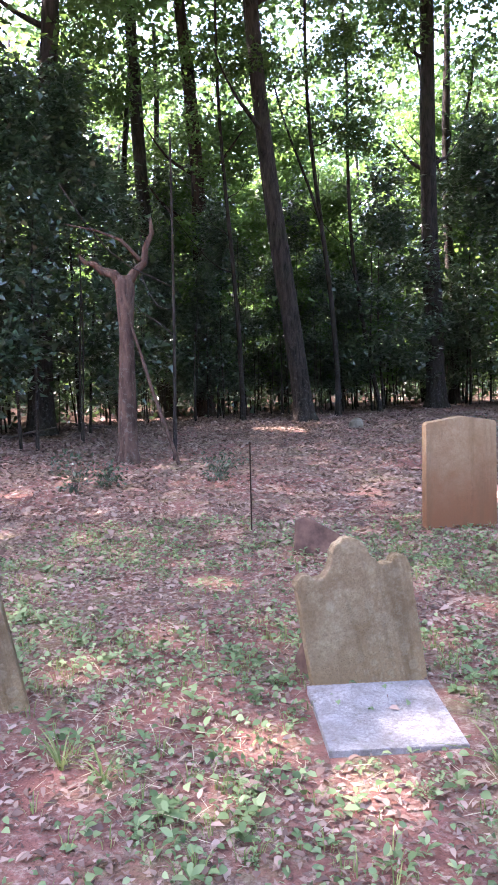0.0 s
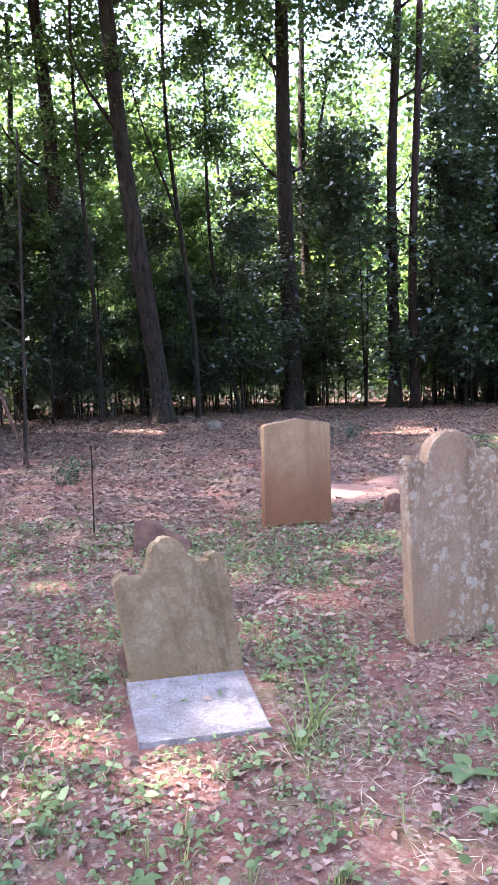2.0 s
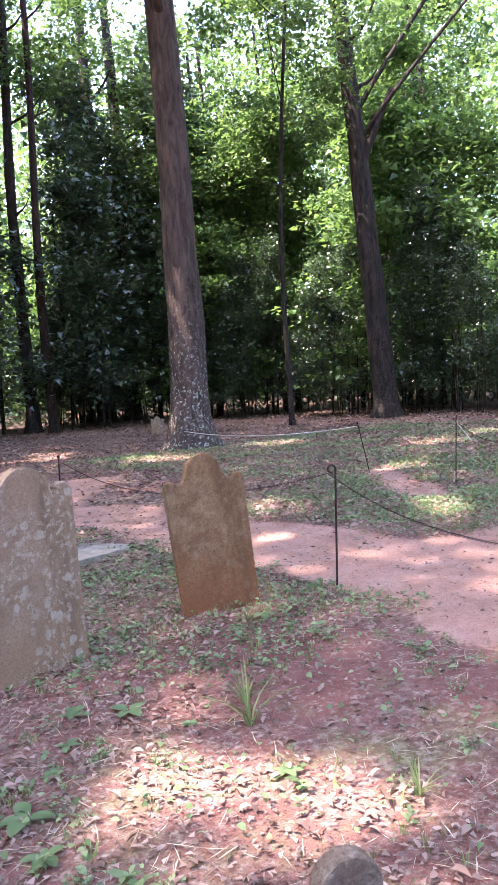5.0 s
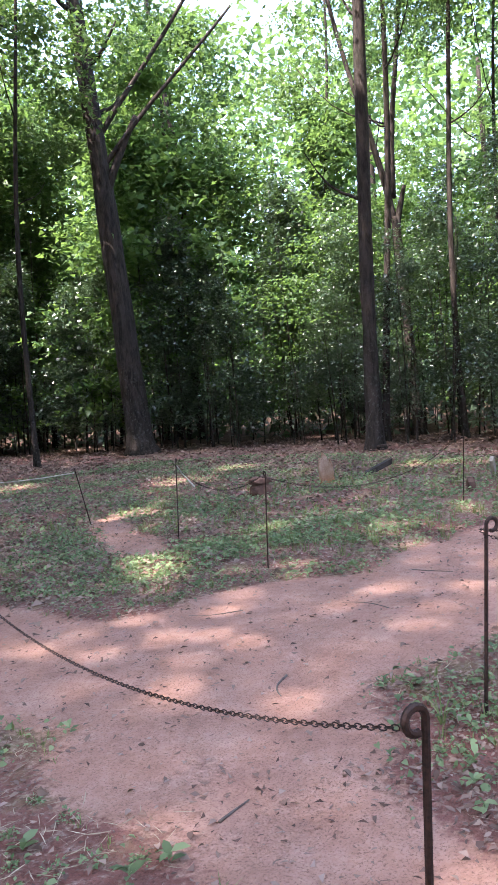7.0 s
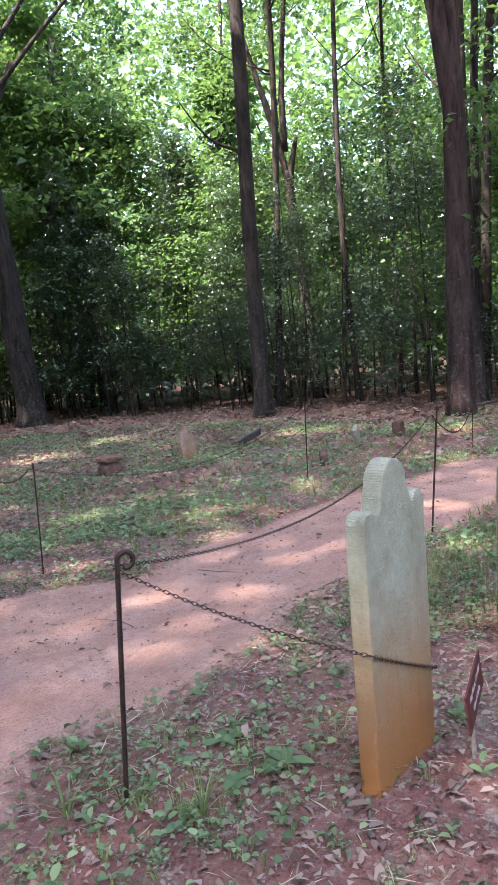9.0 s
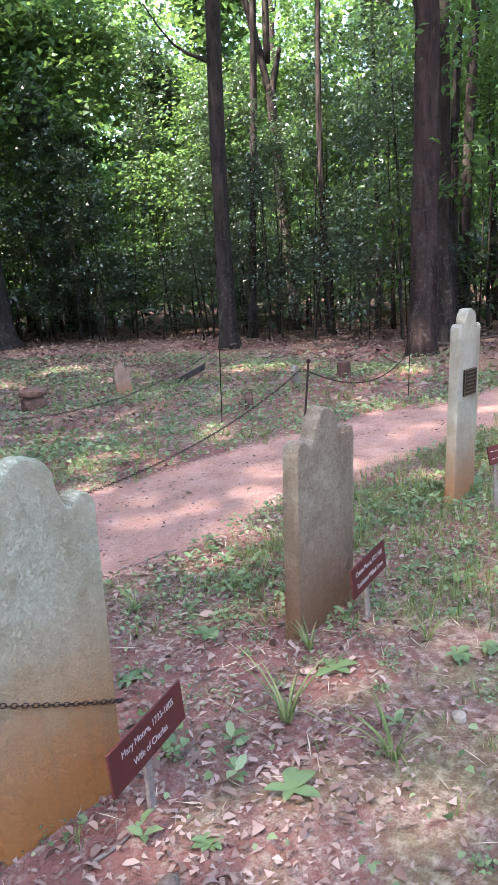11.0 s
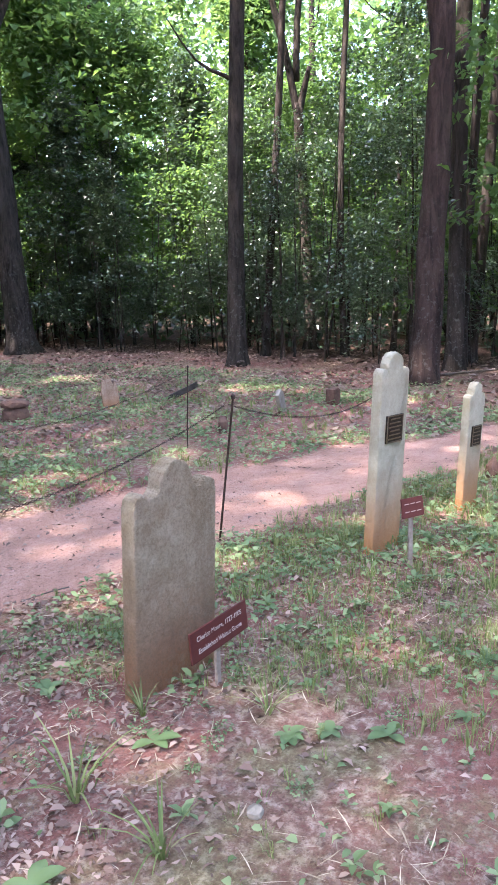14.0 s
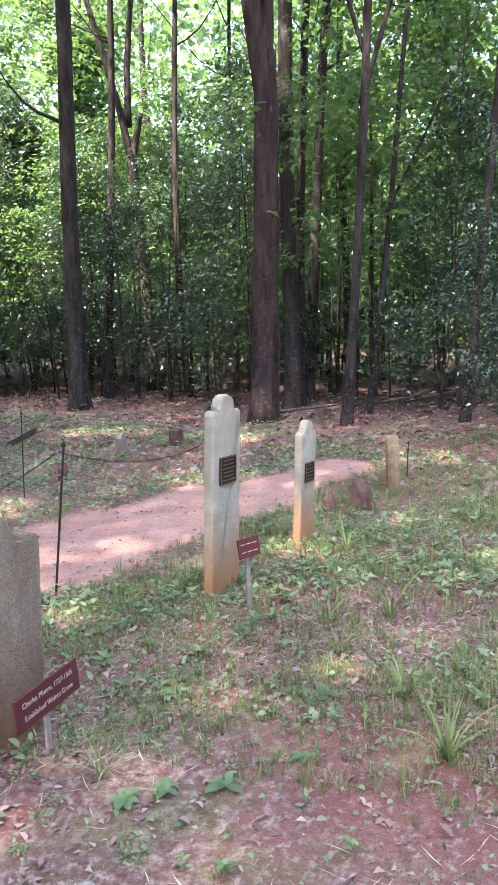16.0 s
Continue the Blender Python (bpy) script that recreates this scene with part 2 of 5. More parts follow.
RUSSET = stone_material("russet_stone_pitted", (0.23, 0.13, 0.065), (0.42, 0.28, 0.16), (0.27, 0.11, 0.045), 0.6, 0.5, 0.16, (0.42, 0.36, 0.26), 0.75, relief=2.0)
PALE = stone_material("pale_stone_orange_foot", (0.36, 0.355, 0.25), (0.46, 0.46, 0.345), (0.42, 0.17, 0.05), 0.78, 0.25, 0, grime=0.2, ribs=0.3)
PITTED = stone_material("grey_stone_pitted", (0.32, 0.25, 0.17), (0.48, 0.40, 0.295), (0.28, 0.14, 0.075), 0.6, 0.35, 0.12, (0.47, 0.43, 0.34), 0.55, ribs=0.25, relief=2.4)
WHITE = stone_material("white_stone_clay_foot", (0.40, 0.36, 0.265), (0.53, 0.49, 0.375), (0.38, 0.18, 0.08), 0.62, 0.12, 0, grime=0.15)
FOOT = stone_material("dark_grey_footstone", (0.15, 0.115, 0.09), (0.28, 0.23, 0.185), (0.20, 0.14, 0.10), 0.1, 0.4, 0.2, (0.3, 0.28, 0.24), 0.6)
PINK = stone_material("pinkish_broken_stone", (0.38, 0.24, 0.17), (0.52, 0.37, 0.28), (0.40, 0.17, 0.07), 0.25, 0.3, 0, grime=0.4)


# ---- mesh helpers ----
def link_mesh(name, me, material, parent=None, label=""):
    ob = new(name, me)
    if material and not me.materials:
        me.materials.append(material)
    if parent:
        ob.parent = parent
    if label:
        ob["label"] = label
    return ob


def part(name, bm, material, parent=None, label="", smooth=False):
    me = bpy.data.meshes.new(name)
    if smooth:
        for f in bm.faces:
            f.smooth = True
    bm.to_mesh(me)
    bm.free()
    return link_mesh(name, me, material, parent, label)


def thing(name, m, label, category, group=""):
    ob = new(name)
    ob.matrix_basis = m
    ob.empty_display_size = 0.1
    return tagged(ob, label, category, group)


def quads(name, v, n, material):
    """A mesh of separate polygons with n corners each, from an array of corners."""
    me = bpy.data.meshes.new(name)
    count = len(v) // n
    me.vertices.add(len(v))
    me.vertices.foreach_set("co", np.ascontiguousarray(v, dtype=np.float32).ravel())
    me.loops.add(count * n)
    me.loops.foreach_set("vertex_index", np.arange(count * n, dtype=np.int32))
    me.polygons.add(count)
    me.polygons.foreach_set("loop_start", np.arange(0, count * n, n, dtype=np.int32))
    me.update(calc_edges=True)
    me.materials.append(material)
    return me


def unit(a):
    return a / np.maximum(np.linalg.norm(a, axis=-1, keepdims=True), 1e-9)


def leaf_corners(c, way, up, length, width, fold=0.15):
    """Four corners a leaf: stalk, side, tip, side, folded along the midrib."""
    way, length, width = unit(way), np.reshape(length, (-1, 1)), np.reshape(width, (-1, 1))
    side = unit(np.cross(way, up))
    nor = np.cross(side, way)
    mid = c + way * length * 0.45 + nor * width * fold
    tip = c + way * length - nor * length * 0.12
    return np.stack([c, mid + side * width / 2, tip, mid - side * width / 2], 1).reshape(-1, 3)


def sliver_corners(c, way, up, length, width):
    """Three corners a leaf, for foliage that stays far off."""
    way, length, width = unit(way), np.reshape(length, (-1, 1)), np.reshape(width, (-1, 1))
    side = unit(np.cross(way, up)) * width
    return np.stack([c, c + way * length * 0.5 + side, c + way * length - side * 0.3], 1).reshape(-1, 3)


def broad_corners(c, way, up, length, width, fold=0.2, curl=0.25):
    """Six corners a leaf, cupped across and curled along."""
    way, length, width = unit(way), np.reshape(length, (-1, 1)), np.reshape(width, (-1, 1))
    side = unit(np.cross(way, up))
    nor = np.cross(side, way)

    def at(s, w, lift):
        return c + way * length * s + side * width * w + nor * (width * fold * lift + length * curl * s * (1 - s) * 2)
    return np.stack([at(0, 0, 0), at(0.28, 0.42, 1), at(0.68, 0.4, 1), at(1.0, 0.0, 0.2), at(0.68, -0.4, 1), at(0.28, -0.42, 1)], 1).reshape(-1, 3)


def tube(bm, points, radii, sides=8, cap=True, wobble=0.0, seed=0.0):
    """A tapered tube along points, its rings uneven by wobble."""
    pts = [Vector(p) for p in points]
    rings, ref = [], Vector((1, 0, 0))
    for i, p in enumerate(pts):
        way = (pts[min(i + 1, len(pts) - 1)] - pts[max(i - 1, 0)]).normalized()
        a = (ref - way * ref.dot(way))
        a = a.normalized() if a.length > 1e-4 else way.orthogonal().normalized()
        ref, b = a, way.cross(a)
        r = radii[i] if hasattr(radii, "__len__") else radii
        ring = []
        for k in range(sides):
            ang = 2 * math.pi * k / sides
            q = r
            if wobble:
                q *= 1 + wobble * noise.noise(Vector((math.cos(ang) * 1.3 + seed, math.sin(ang) * 1.3, p.z * 0.8 + seed)))
            ring.append(bm.verts.new(p + (a * math.cos(ang) + b * math.sin(ang)) * q))
        rings.append(ring)
    for lo, hi in zip(rings, rings[1:]):
        for k in range(sides):
            bm.faces.new((lo[k], lo[(k + 1) % sides], hi[(k + 1) % sides], hi[k]))
    if cap:
        bm.faces.new(rings[0][::-1])
        bm.faces.new(rings[-1])
    return bm


def slab(outline, thick, bevel=0.008):
    """An upright slab: the outline in x and z, from -thick/2 to thick/2 in y, with softened rims."""
    bm = bmesh.new()
    f = [bm.verts.new((x, -thick / 2, z)) for x, z in outline]
    b = [bm.verts.new((x, thick / 2, z)) for x, z in outline]
    front, rear = bm.faces.new(f), bm.faces.new(b[::-1])
    n = len(f)
    for i in range(n):
        bm.faces.new((f[i], b[i], b[(i + 1) % n], f[(i + 1) % n]))
    bmesh.ops.recalc_face_normals(bm, faces=bm.faces)
    if bevel:
        rim = list(set(front.edges) | set(rear.edges))
        bmesh.ops.bevel(bm, geom=rim, offset=bevel, segments=2, affect="EDGES", profile=0.6)
    bmesh.ops.triangulate(bm, faces=[q for q in bm.faces if len(q.verts) > 4])
    return bm


def shouldered(w, h, rise, ear, arch, taper=0.0, sink=0.12):
    """Half-round head between two small rounded ears, joined by coved shoulders."""
    half = w / 2
    right = [(half - taper, -sink), (half, h - rise - ear * 0.4)]
    cx, cz = half - ear, h - rise - ear * 0.1
    right += [(cx + ear * math.cos(a), cz + ear * math.sin(a)) for a in np.linspace(0.1, math.pi * 0.85, 7)]
    az = h - arch
    x0, z0 = right[-1]
    right += [(x0 + (arch - x0) * s, z0 - 0.012 * math.sin(math.pi * s) + (az - z0) * s ** 1.9) for s in (0.25, 0.5, 0.75, 0.92)]
    right += [(arch * math.cos(a), az + arch * math.sin(a)) for a in np.linspace(0.12, math.pi / 2 - 0.15, 6)]
    return right + [(0, h)] + [(-x, z) for x, z in right[::-1]]


def chip(outline, amount, seed):
    r = random.Random(seed)
    return [(x + r.uniform(-amount, amount), z + r.uniform(-amount, amount) if z > 0 else z) for x, z in outline]


def rock(size, seed, rough=0.25, detail=2):
    bm = bmesh.new()
    bmesh.ops.create_icosphere(bm, subdivisions=detail, radius=1)
    for v in bm.verts:
        q = v.co * 1.1 + Vector((seed * 3.1, seed, 0))
        k = 1 + rough * noise.noise(q) + rough * 0.5 * noise.noise(q * 2.7)
        c = v.co * k
        v.co = Vector((max(-0.86, min(0.86, c.x)) * size[0], max(-0.86, min(0.86, c.y)) * size[1], max(-0.5, c.z) * size[2]))
    return bm


# ---- the lie of the land ----
WAY = [((1.9, 8.2), (2.3, 8.4), 0.45),
       ((2.3, 8.4), (4.0, 8.0), 0.75), ((4.0, 8.0), (3.95, 5.2), 0.55), ((3.95, 5.2), (4.3, 3.1), 0.8), ((4.3, 3.1), (5.6, 2.35), 1.1),
       ((4.2, 2.6), (3.75, 2.05), 0.8), ((3.7, 2.0), (3.0, 1.0), 0.42), ((5.6, 2.35), (8.0, 1.85), 0.75),
       ((8.0, 1.85), (10.6, 1.15), 0.75), ((10.6, 1.15), (12.4, 0.6), 0.42), ((3.2, 8.6), (5.6, 11.5), 0.5), ((8.4, 7.4), (6.8, 5.3), 0.28)]
BORDER = [(-16, 10), (-8, 18), (-3, 24.5), (2.5, 27.5), (9, 33), (14, 33.5), (17.5, 30), (20.5, 24), (21, 17), (20.3, 11), (19.4, 6), (18, 2), (17.4, -3), (14, -9)]


def way_depth(x, y):
    """How far inside the trodden ground a place lies, in metres; negative outside."""
    best = np.full(np.shape(x), -99.0)
    for (ax, ay), (bx, by), r in WAY:
        dx, dy = bx - ax, by - ay
        s = np.clip(((x - ax) * dx + (y - ay) * dy) / (dx * dx + dy * dy), 0, 1)
        best = np.maximum(best, r - np.hypot(x - ax - s * dx, y - ay - s * dy))
    return best


def wave(x, y, seed=0.0):
    return (np.sin(1.7 * x + 2.3 * y + seed) + np.sin(2.9 * x - 1.3 * y + 1.7 * seed) + np.sin(0.7 * x + 4.1 * y - seed) + np.sin(5.3 * x + 3.1 * y)) / 4


def inside_wood(x, y):
    """Metres behind the border of the wood, about."""
    best = np.full(np.shape(x), 1e9)
    turn = np.zeros(np.shape(x))
    for (ax, ay), (bx, by) in zip(BORDER, BORDER[1:]):
        dx, dy = bx - ax, by - ay
        s = np.clip(((x - ax) * dx + (y - ay) * dy) / (dx * dx + dy * dy), 0, 1)
        d = np.hypot(x - ax - s * dx, y - ay - s * dy)
        sign = np.sign((x - ax) * -dy + (y - ay) * dx)
        turn = np.where(d < best, sign, turn)
        best = np.minimum(best, d)
    return best * turn


def land(x, y):
    """Height of the ground."""
    z = 0.018 * wave(x * 0.8, y * 0.8, 2.0) + 0.008 * wave(x * 2.7, y * 2.7, 5.0)
    wood = np.clip(inside_wood(x, y), 0, 6) / 6
    z = z + 0.2 * np.clip(np.hypot(x - 4, y - 4) - 62, 0, 90)
    z = z + wood * (0.10 * wave(x * 0.35, y * 0.35, 1.0) + 0.03 * wave(x * 1.3, y * 1.3, 3.0))
    return z - 0.02 * np.clip(way_depth(x, y) / 0.4, 0, 1)


def on(x, y, lift=0.0):
    return float(land(np.array(x), np.array(y))) + lift


def build_ground():
    def spread(lo, hi, step, end):
        mid = list(np.arange(lo, hi + step / 2, step))
        out, d, p = [], step, hi
        while p < end:
            d *= 1.22
            p += d
            out.append(p)
        low, d, p = [], step, lo
        while p > -end:
            d *= 1.22
            p -= d
            low.append(p)
        return np.array(low[::-1] + mid + out)
    xs, ys = spread(-4.5, 14.0, 0.1, 420), spread(-3.0, 10.5, 0.1, 420)
    gx, gy = np.meshgrid(xs, ys)
    gz = land(gx, gy)
    depth = way_depth(gx, gy) + 0.16 * wave(gx * 1.1, gy * 1.1, 4.0)
    bare = np.clip(0.5 + depth / 0.5, 0, 1)
    # share of the shade-darkened wood floor colour
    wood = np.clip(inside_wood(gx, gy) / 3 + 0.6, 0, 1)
    nx, ny = len(xs), len(ys)
    i, j = np.meshgrid(np.arange(nx - 1), np.arange(ny - 1))
    a = (j * nx + i).ravel()
    faces = np.stack([a, a + 1, a + nx + 1, a + nx], 1)
    core = (depth[:-1, :-1] > 0.0).ravel()
    co = np.stack([gx, gy, gz], -1).reshape(-1, 3)
    for name, pick, label, cat in (("ground", ~core, "red clay ground with leaf litter, moss and sparse grass", "ground"), ("path", core, "trodden bare pinkish red clay footpath", "path")):
        f = faces[pick]
        used, idx = np.unique(f, return_inverse=True)
        me = bpy.data.meshes.new(name)
        me.from_pydata(co[used].tolist(), [], idx.reshape(-1, 4).tolist())
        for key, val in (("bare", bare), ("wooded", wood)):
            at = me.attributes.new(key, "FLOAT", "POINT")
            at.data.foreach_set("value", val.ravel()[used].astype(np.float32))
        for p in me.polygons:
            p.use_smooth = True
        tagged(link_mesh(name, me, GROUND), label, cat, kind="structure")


build_ground()


# ---- gravestones ----
def gravestone(m, outline, thick, material, label, bevel=0.01, name="gravestone"):
    ob = part(name, slab(outline, thick, bevel), material)
    ob.matrix_basis = m
    return tagged(ob, label, "gravestone")


SLOPE = -0.062  # uprights stand plumb on ground that rises gently towards +y


def stand(x, y, yaw=0, lean=0, tip=0):
    """A pose at the ground: lean to its right and tip backwards, in degrees."""
    return pose(x, y, on(x, y), -tip, lean, yaw)


gravestone(stand(-0.285, 3.25, 8, -8, 3), chip(shouldered(0.53, 0.67, 0.16, 0.045, 0.088), 0.004, 1), 0.075, TAN, "small blotched tan gravestone leaning over a marble slab")
gravestone(stand(1.29, 6.65, 5, 0, 0), chip([(-0.335, -0.1), (0.335, -0.1), (0.33, 0.93), (0.31, 0.95), (0.0, 1.0), (-0.31, 0.95), (-0.33, 0.93)], 0.003, 2), 0.1, BUFF, "buff gravestone with a low pointed top and a clay-stained foot")
gravestone(stand(1.16, 3.415, 9, -1.5, 1), chip(shouldered(0.56, 1.09, 0.15, 0.042, 0.16, 0.01), 0.007, 3), 0.085, LICHENED, "tall grey gravestone covered with pale lichen spots")
gravestone(stand(2.48, 3.6, -18, -3.5, 3), chip(shouldered(0.54, 1.02, 0.19, 0.045, 0.12, 0.015), 0.005, 4), 0.08, RUSSET, "russet pitted gravestone with a round head, leaning slightly")
gravestone(stand(4.78, 0.25, -8, -1, -2.5), chip(shouldered(0.42, 1.07, 0.175, 0.042, 0.088), 0.003, 5), 0.07, PALE, "pale gravestone with tool-marked sides and an orange foot")
gravestone(stand(6.27, 0.14, -6, 0, -3.5), chip(shouldered(0.45, 0.95, 0.145, 0.045, 0.085), 0.004, 6), 0.075, PITTED, "grey pitted gravestone with a round head and brown foot")
white = shouldered(0.29, 1.22, 0.12, 0.034, 0.075)
G = gravestone(stand(8.23, 0.085, -10, 0.5, -3.5), chip(white, 0.003, 7), 0.07, WHITE, "tall narrow white gravestone with a bronze plaque", 0.014)
H = gravestone(stand(9.35, -0.065, -11, 0.5, -3.5), chip(shouldered(0.205, 0.91, 0.1, 0.025, 0.055), 0.003, 8), 0.065, WHITE, "short narrow white gravestone with a bronze plaque", 0.014)
gravestone(stand(-2.02, 3.14, 10, -11, 2), chip(shouldered(0.5, 0.85, 0.15, 0.045, 0.11), 0.004, 9), 0.085, TAN, "tan gravestone leaning well over to one side")
gravestone(stand(13.3, 21.4, -25, 1, 0), chip(shouldered(0.42, 0.6, 0.12, 0.04, 0.1), 0.006, 10), 0.09, LICHENED, "small grey gravestone alone at the edge of the wood")
jag = [(-0.12, -0.1), (0.12, -0.1), (0.12, 0.3), (0.09, 0.40), (0.06, 0.33), (0.03, 0.45), (-0.02, 0.52), (-0.05, 0.42), (-0.09, 0.44), (-0.12, 0.28)]
gravestone(stand(12.2, 6.15, -35, -4, 0), jag, 0.08, PINK, "broken pinkish gravestone stub with a jagged top")
gravestone(stand(0.82, 0.9, -20, 4, 0), [(-0.09, -0.1), (0.09, -0.1), (0.088, 0.205)] + [(0.088 * math.cos(a), 0.205 + 0.085 * math.sin(a)) for a in np.linspace(0.25, math.pi - 0.25, 8)] + [(-0.088, 0.205)], 0.07, FOOT, "small grey footstone with a rounded top", 0.012, "footstone")
gravestone(stand(11.35, -0.3, 20, 1.5, 0), [(-0.07, -0.1), (0.07, -0.1), (0.075, 0.38), (0.05, 0.46), (0.01, 0.54), (-0.04, 0.47), (-0.07, 0.4)], 0.12, TAN, "slender weathered stone marker with a pointed top", 0.02, "stone_marker")
gravestone(stand(12.85, 3.62, 10, -24, 0), [(-0.09, -0.1), (0.09, -0.1), (0.09, 0.26), (0.03, 0.33), (-0.08, 0.3)], 0.06, GREYROCK, "small pale stone marker tilted over", 0.01, "stone_marker")
gravestone(stand(13.7, 3.3, 0, 0, 0), [(-0.1, -0.1), (0.1, -0.1), (0.1, 0.2), (0.05, 0.235), (-0.09, 0.22)], 0.14, ROCK, "squat brown stone marker block", 0.015, "stone_marker")
gravestone(stand(11.2, 3.42, 30, 5, 0), [(-0.08, -0.1), (0.09, -0.1), (0.08, 0.13), (0.0, 0.19), (-0.07, 0.12)], 0.1, ROCK, "small brown pointed fieldstone marker", 0.02, "stone_marker")


def plaque(stone, z, w, h, rows, thick):
    plate = part("plaque", slab([(-w / 2, -h / 2), (w / 2, -h / 2), (w / 2, h / 2), (-w / 2, h / 2)], 0.012, 0.003), BRONZE, stone, "dark bronze plaque with a raised rim")
    plate.location = (0, -thick / 2 - 0.005, z)
    bm = bmesh.new()
    for k in range(rows):
        half = w * (0.30 + 0.10 * ((k * 7) % 3) / 2)
        zz = h * 0.36 - k * h * 0.72 / max(rows - 1, 1)
        bmesh.ops.create_cube(bm, size=1, matrix=Matrix.Translation((0, -0.007, zz)) @ Matrix.Diagonal((2 * half, 0.004, h * 0.045, 1)))
    for sx, sz, lx, lz in ((0, 1, w, 0.006), (0, -1, w, 0.006), (1, 0, 0.006, h), (-1, 0, 0.006, h)):
        bmesh.ops.create_cube(bm, size=1, matrix=Matrix.Translation((sx * (w / 2 - 0.004), -0.007, sz * (h / 2 - 0.004))) @ Matrix.Diagonal((lx, 0.004, lz, 1)))
    part("lettering", bm, RAISED, plate, "raised worn lettering and rim")


plaque(G, 0.77, 0.165, 0.165, 6, 0.07)
plaque(H, 0.535, 0.12, 0.145, 5, 0.065)


def lying_slab(x, y, yaw, outline, thick, tilt, material, label, name, sunk=-0.2):
    bm = slab(outline, thick, 0.006)
    bmesh.ops.transform(bm, matrix=Matrix.Rotation(radians(-90), 4, "X"), verts=bm.verts)
    ob = part(name, bm, material)
    ob.matrix_basis = pose(x, y, on(x, y) + thick * sunk, tilt[0], tilt[1], yaw)
    return tagged(ob, label, "stone slab")


lying_slab(-0.3, 2.9, 4, chip([(-0.29, -0.27), (0.22, -0.31), (0.28, 0.27), (-0.25, 0.3)][::1], 0.008, 21), 0.06, (1.5, 0), MARBLE, "white veined marble slab lying at the foot of a gravestone", "marble_slab")
lying_slab(2.72, 6.15, 12, [(-0.4, -0.52), (0.42, -0.4), (0.36, 0.5), (-0.42, 0.42)], 0.07, (-2, 2), GREYROCK, "flat grey stone slab lying in the grass", "grave_slab")
gravestone(stand(13.4, 5.75, -62, -27, 0), [(-0.27, 0.08), (0.25, 0.06), (0.29, 0.14), (-0.23, 0.16)], 0.3, DARKSTONE, "dark broken slab propped up at one end", 0.01, "broken_slab")


def loose_rock(x, y, size, seed, yaw, material, label, name="fieldstone", tilt=0):
    ob = part(name, rock(size, seed), material)
    ob.matrix_basis = pose(x, y, on(x, y) + size[2] * 0.35, tilt, 0, yaw)
    return tagged(ob, label, "rock")


loose_rock(10.5, -0.2, (0.15, 0.12, 0.21), 3, 15, ROCK, "rough brown upright fieldstone in the grass")
loose_rock(10.36, 0.04, (0.07, 0.06, 0.12), 5, 40, ROCK, "small reddish fieldstone standing beside a larger one")
loose_rock(-0.55, 3.4, (0.045, 0.05, 0.11), 7, 40, ROCK, "dark fieldstone behind a leaning gravestone")
gravestone(stand(-0.08, 5.85, -14, 0, 12), [(-0.22, -0.1), (0.23, -0.1), (0.24, 0.10), (0.05, 0.20), (-0.12, 0.29), (-0.21, 0.26)], 0.13, ROCK, "brown broken stone slanting out of the ground", 0.02, "broken_stone")
loose_rock(2.42, 6.95, (0.14, 0.1, 0.15), 11, 0, ROCK, "dark red stub of a broken stone")
loose_rock(3.2, 20.5, (0.22, 0.2, 0.2), 13, 0, GREYROCK, "pale rounded stone at the edge of the wood")
loose_rock(4.68, -0.2, (0.05, 0.03, 0.03), 15, 20, FOOT, "small grey pointed stone on the clay")
loose_rock(5.75, -0.62, (0.035, 0.028, 0.022), 19, 10, GREYROCK, "pebble on bare clay", "pebble")

pair = thing("stacked_stone", stand(10.75, 6.5, -30), "dark red stone block with a loose cap stone", "stone")
for nm, sz, zz, seed in (("block", (0.2, 0.13, 0.15), 0.07, 31), ("cap", (0.215, 0.14, 0.07), 0.225, 33)):
    o = part(nm, rock(sz, seed, 0.12), ROCK, pair)
    o.location = (0, 0, zz)


# ---- signs ----
def writing(text, size, parent, material, at):
    cu = bpy.data.curves.new("lettering", "FONT")
    cu.body, cu.size, cu.align_x, cu.align_y, cu.extrude = text, size, "CENTER", "CENTER", 0.0006
    tmp = bpy.data.objects.new("tmp", cu)
    me = bpy.data.meshes.new_from_object(tmp)
    bpy.data.objects.remove(tmp)
    me.materials.clear()
    ob = link_mesh("lettering", me, material, parent, "cream lettering")
    ob.matrix_basis = at


def grave_sign(x, y, yaw, w, h, z, tip, roll, lines, size, label):
    s = thing("grave_sign", stand(x, y, yaw), label, "sign", "grave signs")
    bm = bmesh.new()
    bmesh.ops.create_cube(bm, size=1, matrix=Matrix.Translation((0, 0.012, z / 2 - 0.05)) @ Matrix.Diagonal((0.032, 0.014, z + 0.1, 1)))
    bmesh.ops.bevel(bm, geom=bm.edges[:], offset=0.003, segments=1, affect="EDGES")
    part("stake", bm, STAKE, s, "grey wooden stake")
    plate = part("plate", slab([(-w / 2, -h / 2), (w / 2, -h / 2), (w / 2, h / 2), (-w / 2, h / 2)], 0.008, 0.002), SIGN, s, "brown painted plate")
    plate.matrix_basis = pose(0, -0.004, z, -tip, roll, 0)
    for k, line in enumerate(lines):
        zz = h * (0.2 - 0.4 * k) if len(lines) > 1 else 0
        if line:
            writing(line, size, plate, INK, pose(0, -0.005, zz, 90, 0, 0))
        else:
            bm = bmesh.new()
            for c in (-0.27, 0.0, 0.27):
                bmesh.ops.create_cube(bm, size=1, matrix=Matrix.Translation((c * w, -0.005, zz)) @ Matrix.Diagonal((w * 0.2, 0.001, h * 0.045, 1)))
            part("lettering", bm, INK, plate, "cream lettering too small to read")


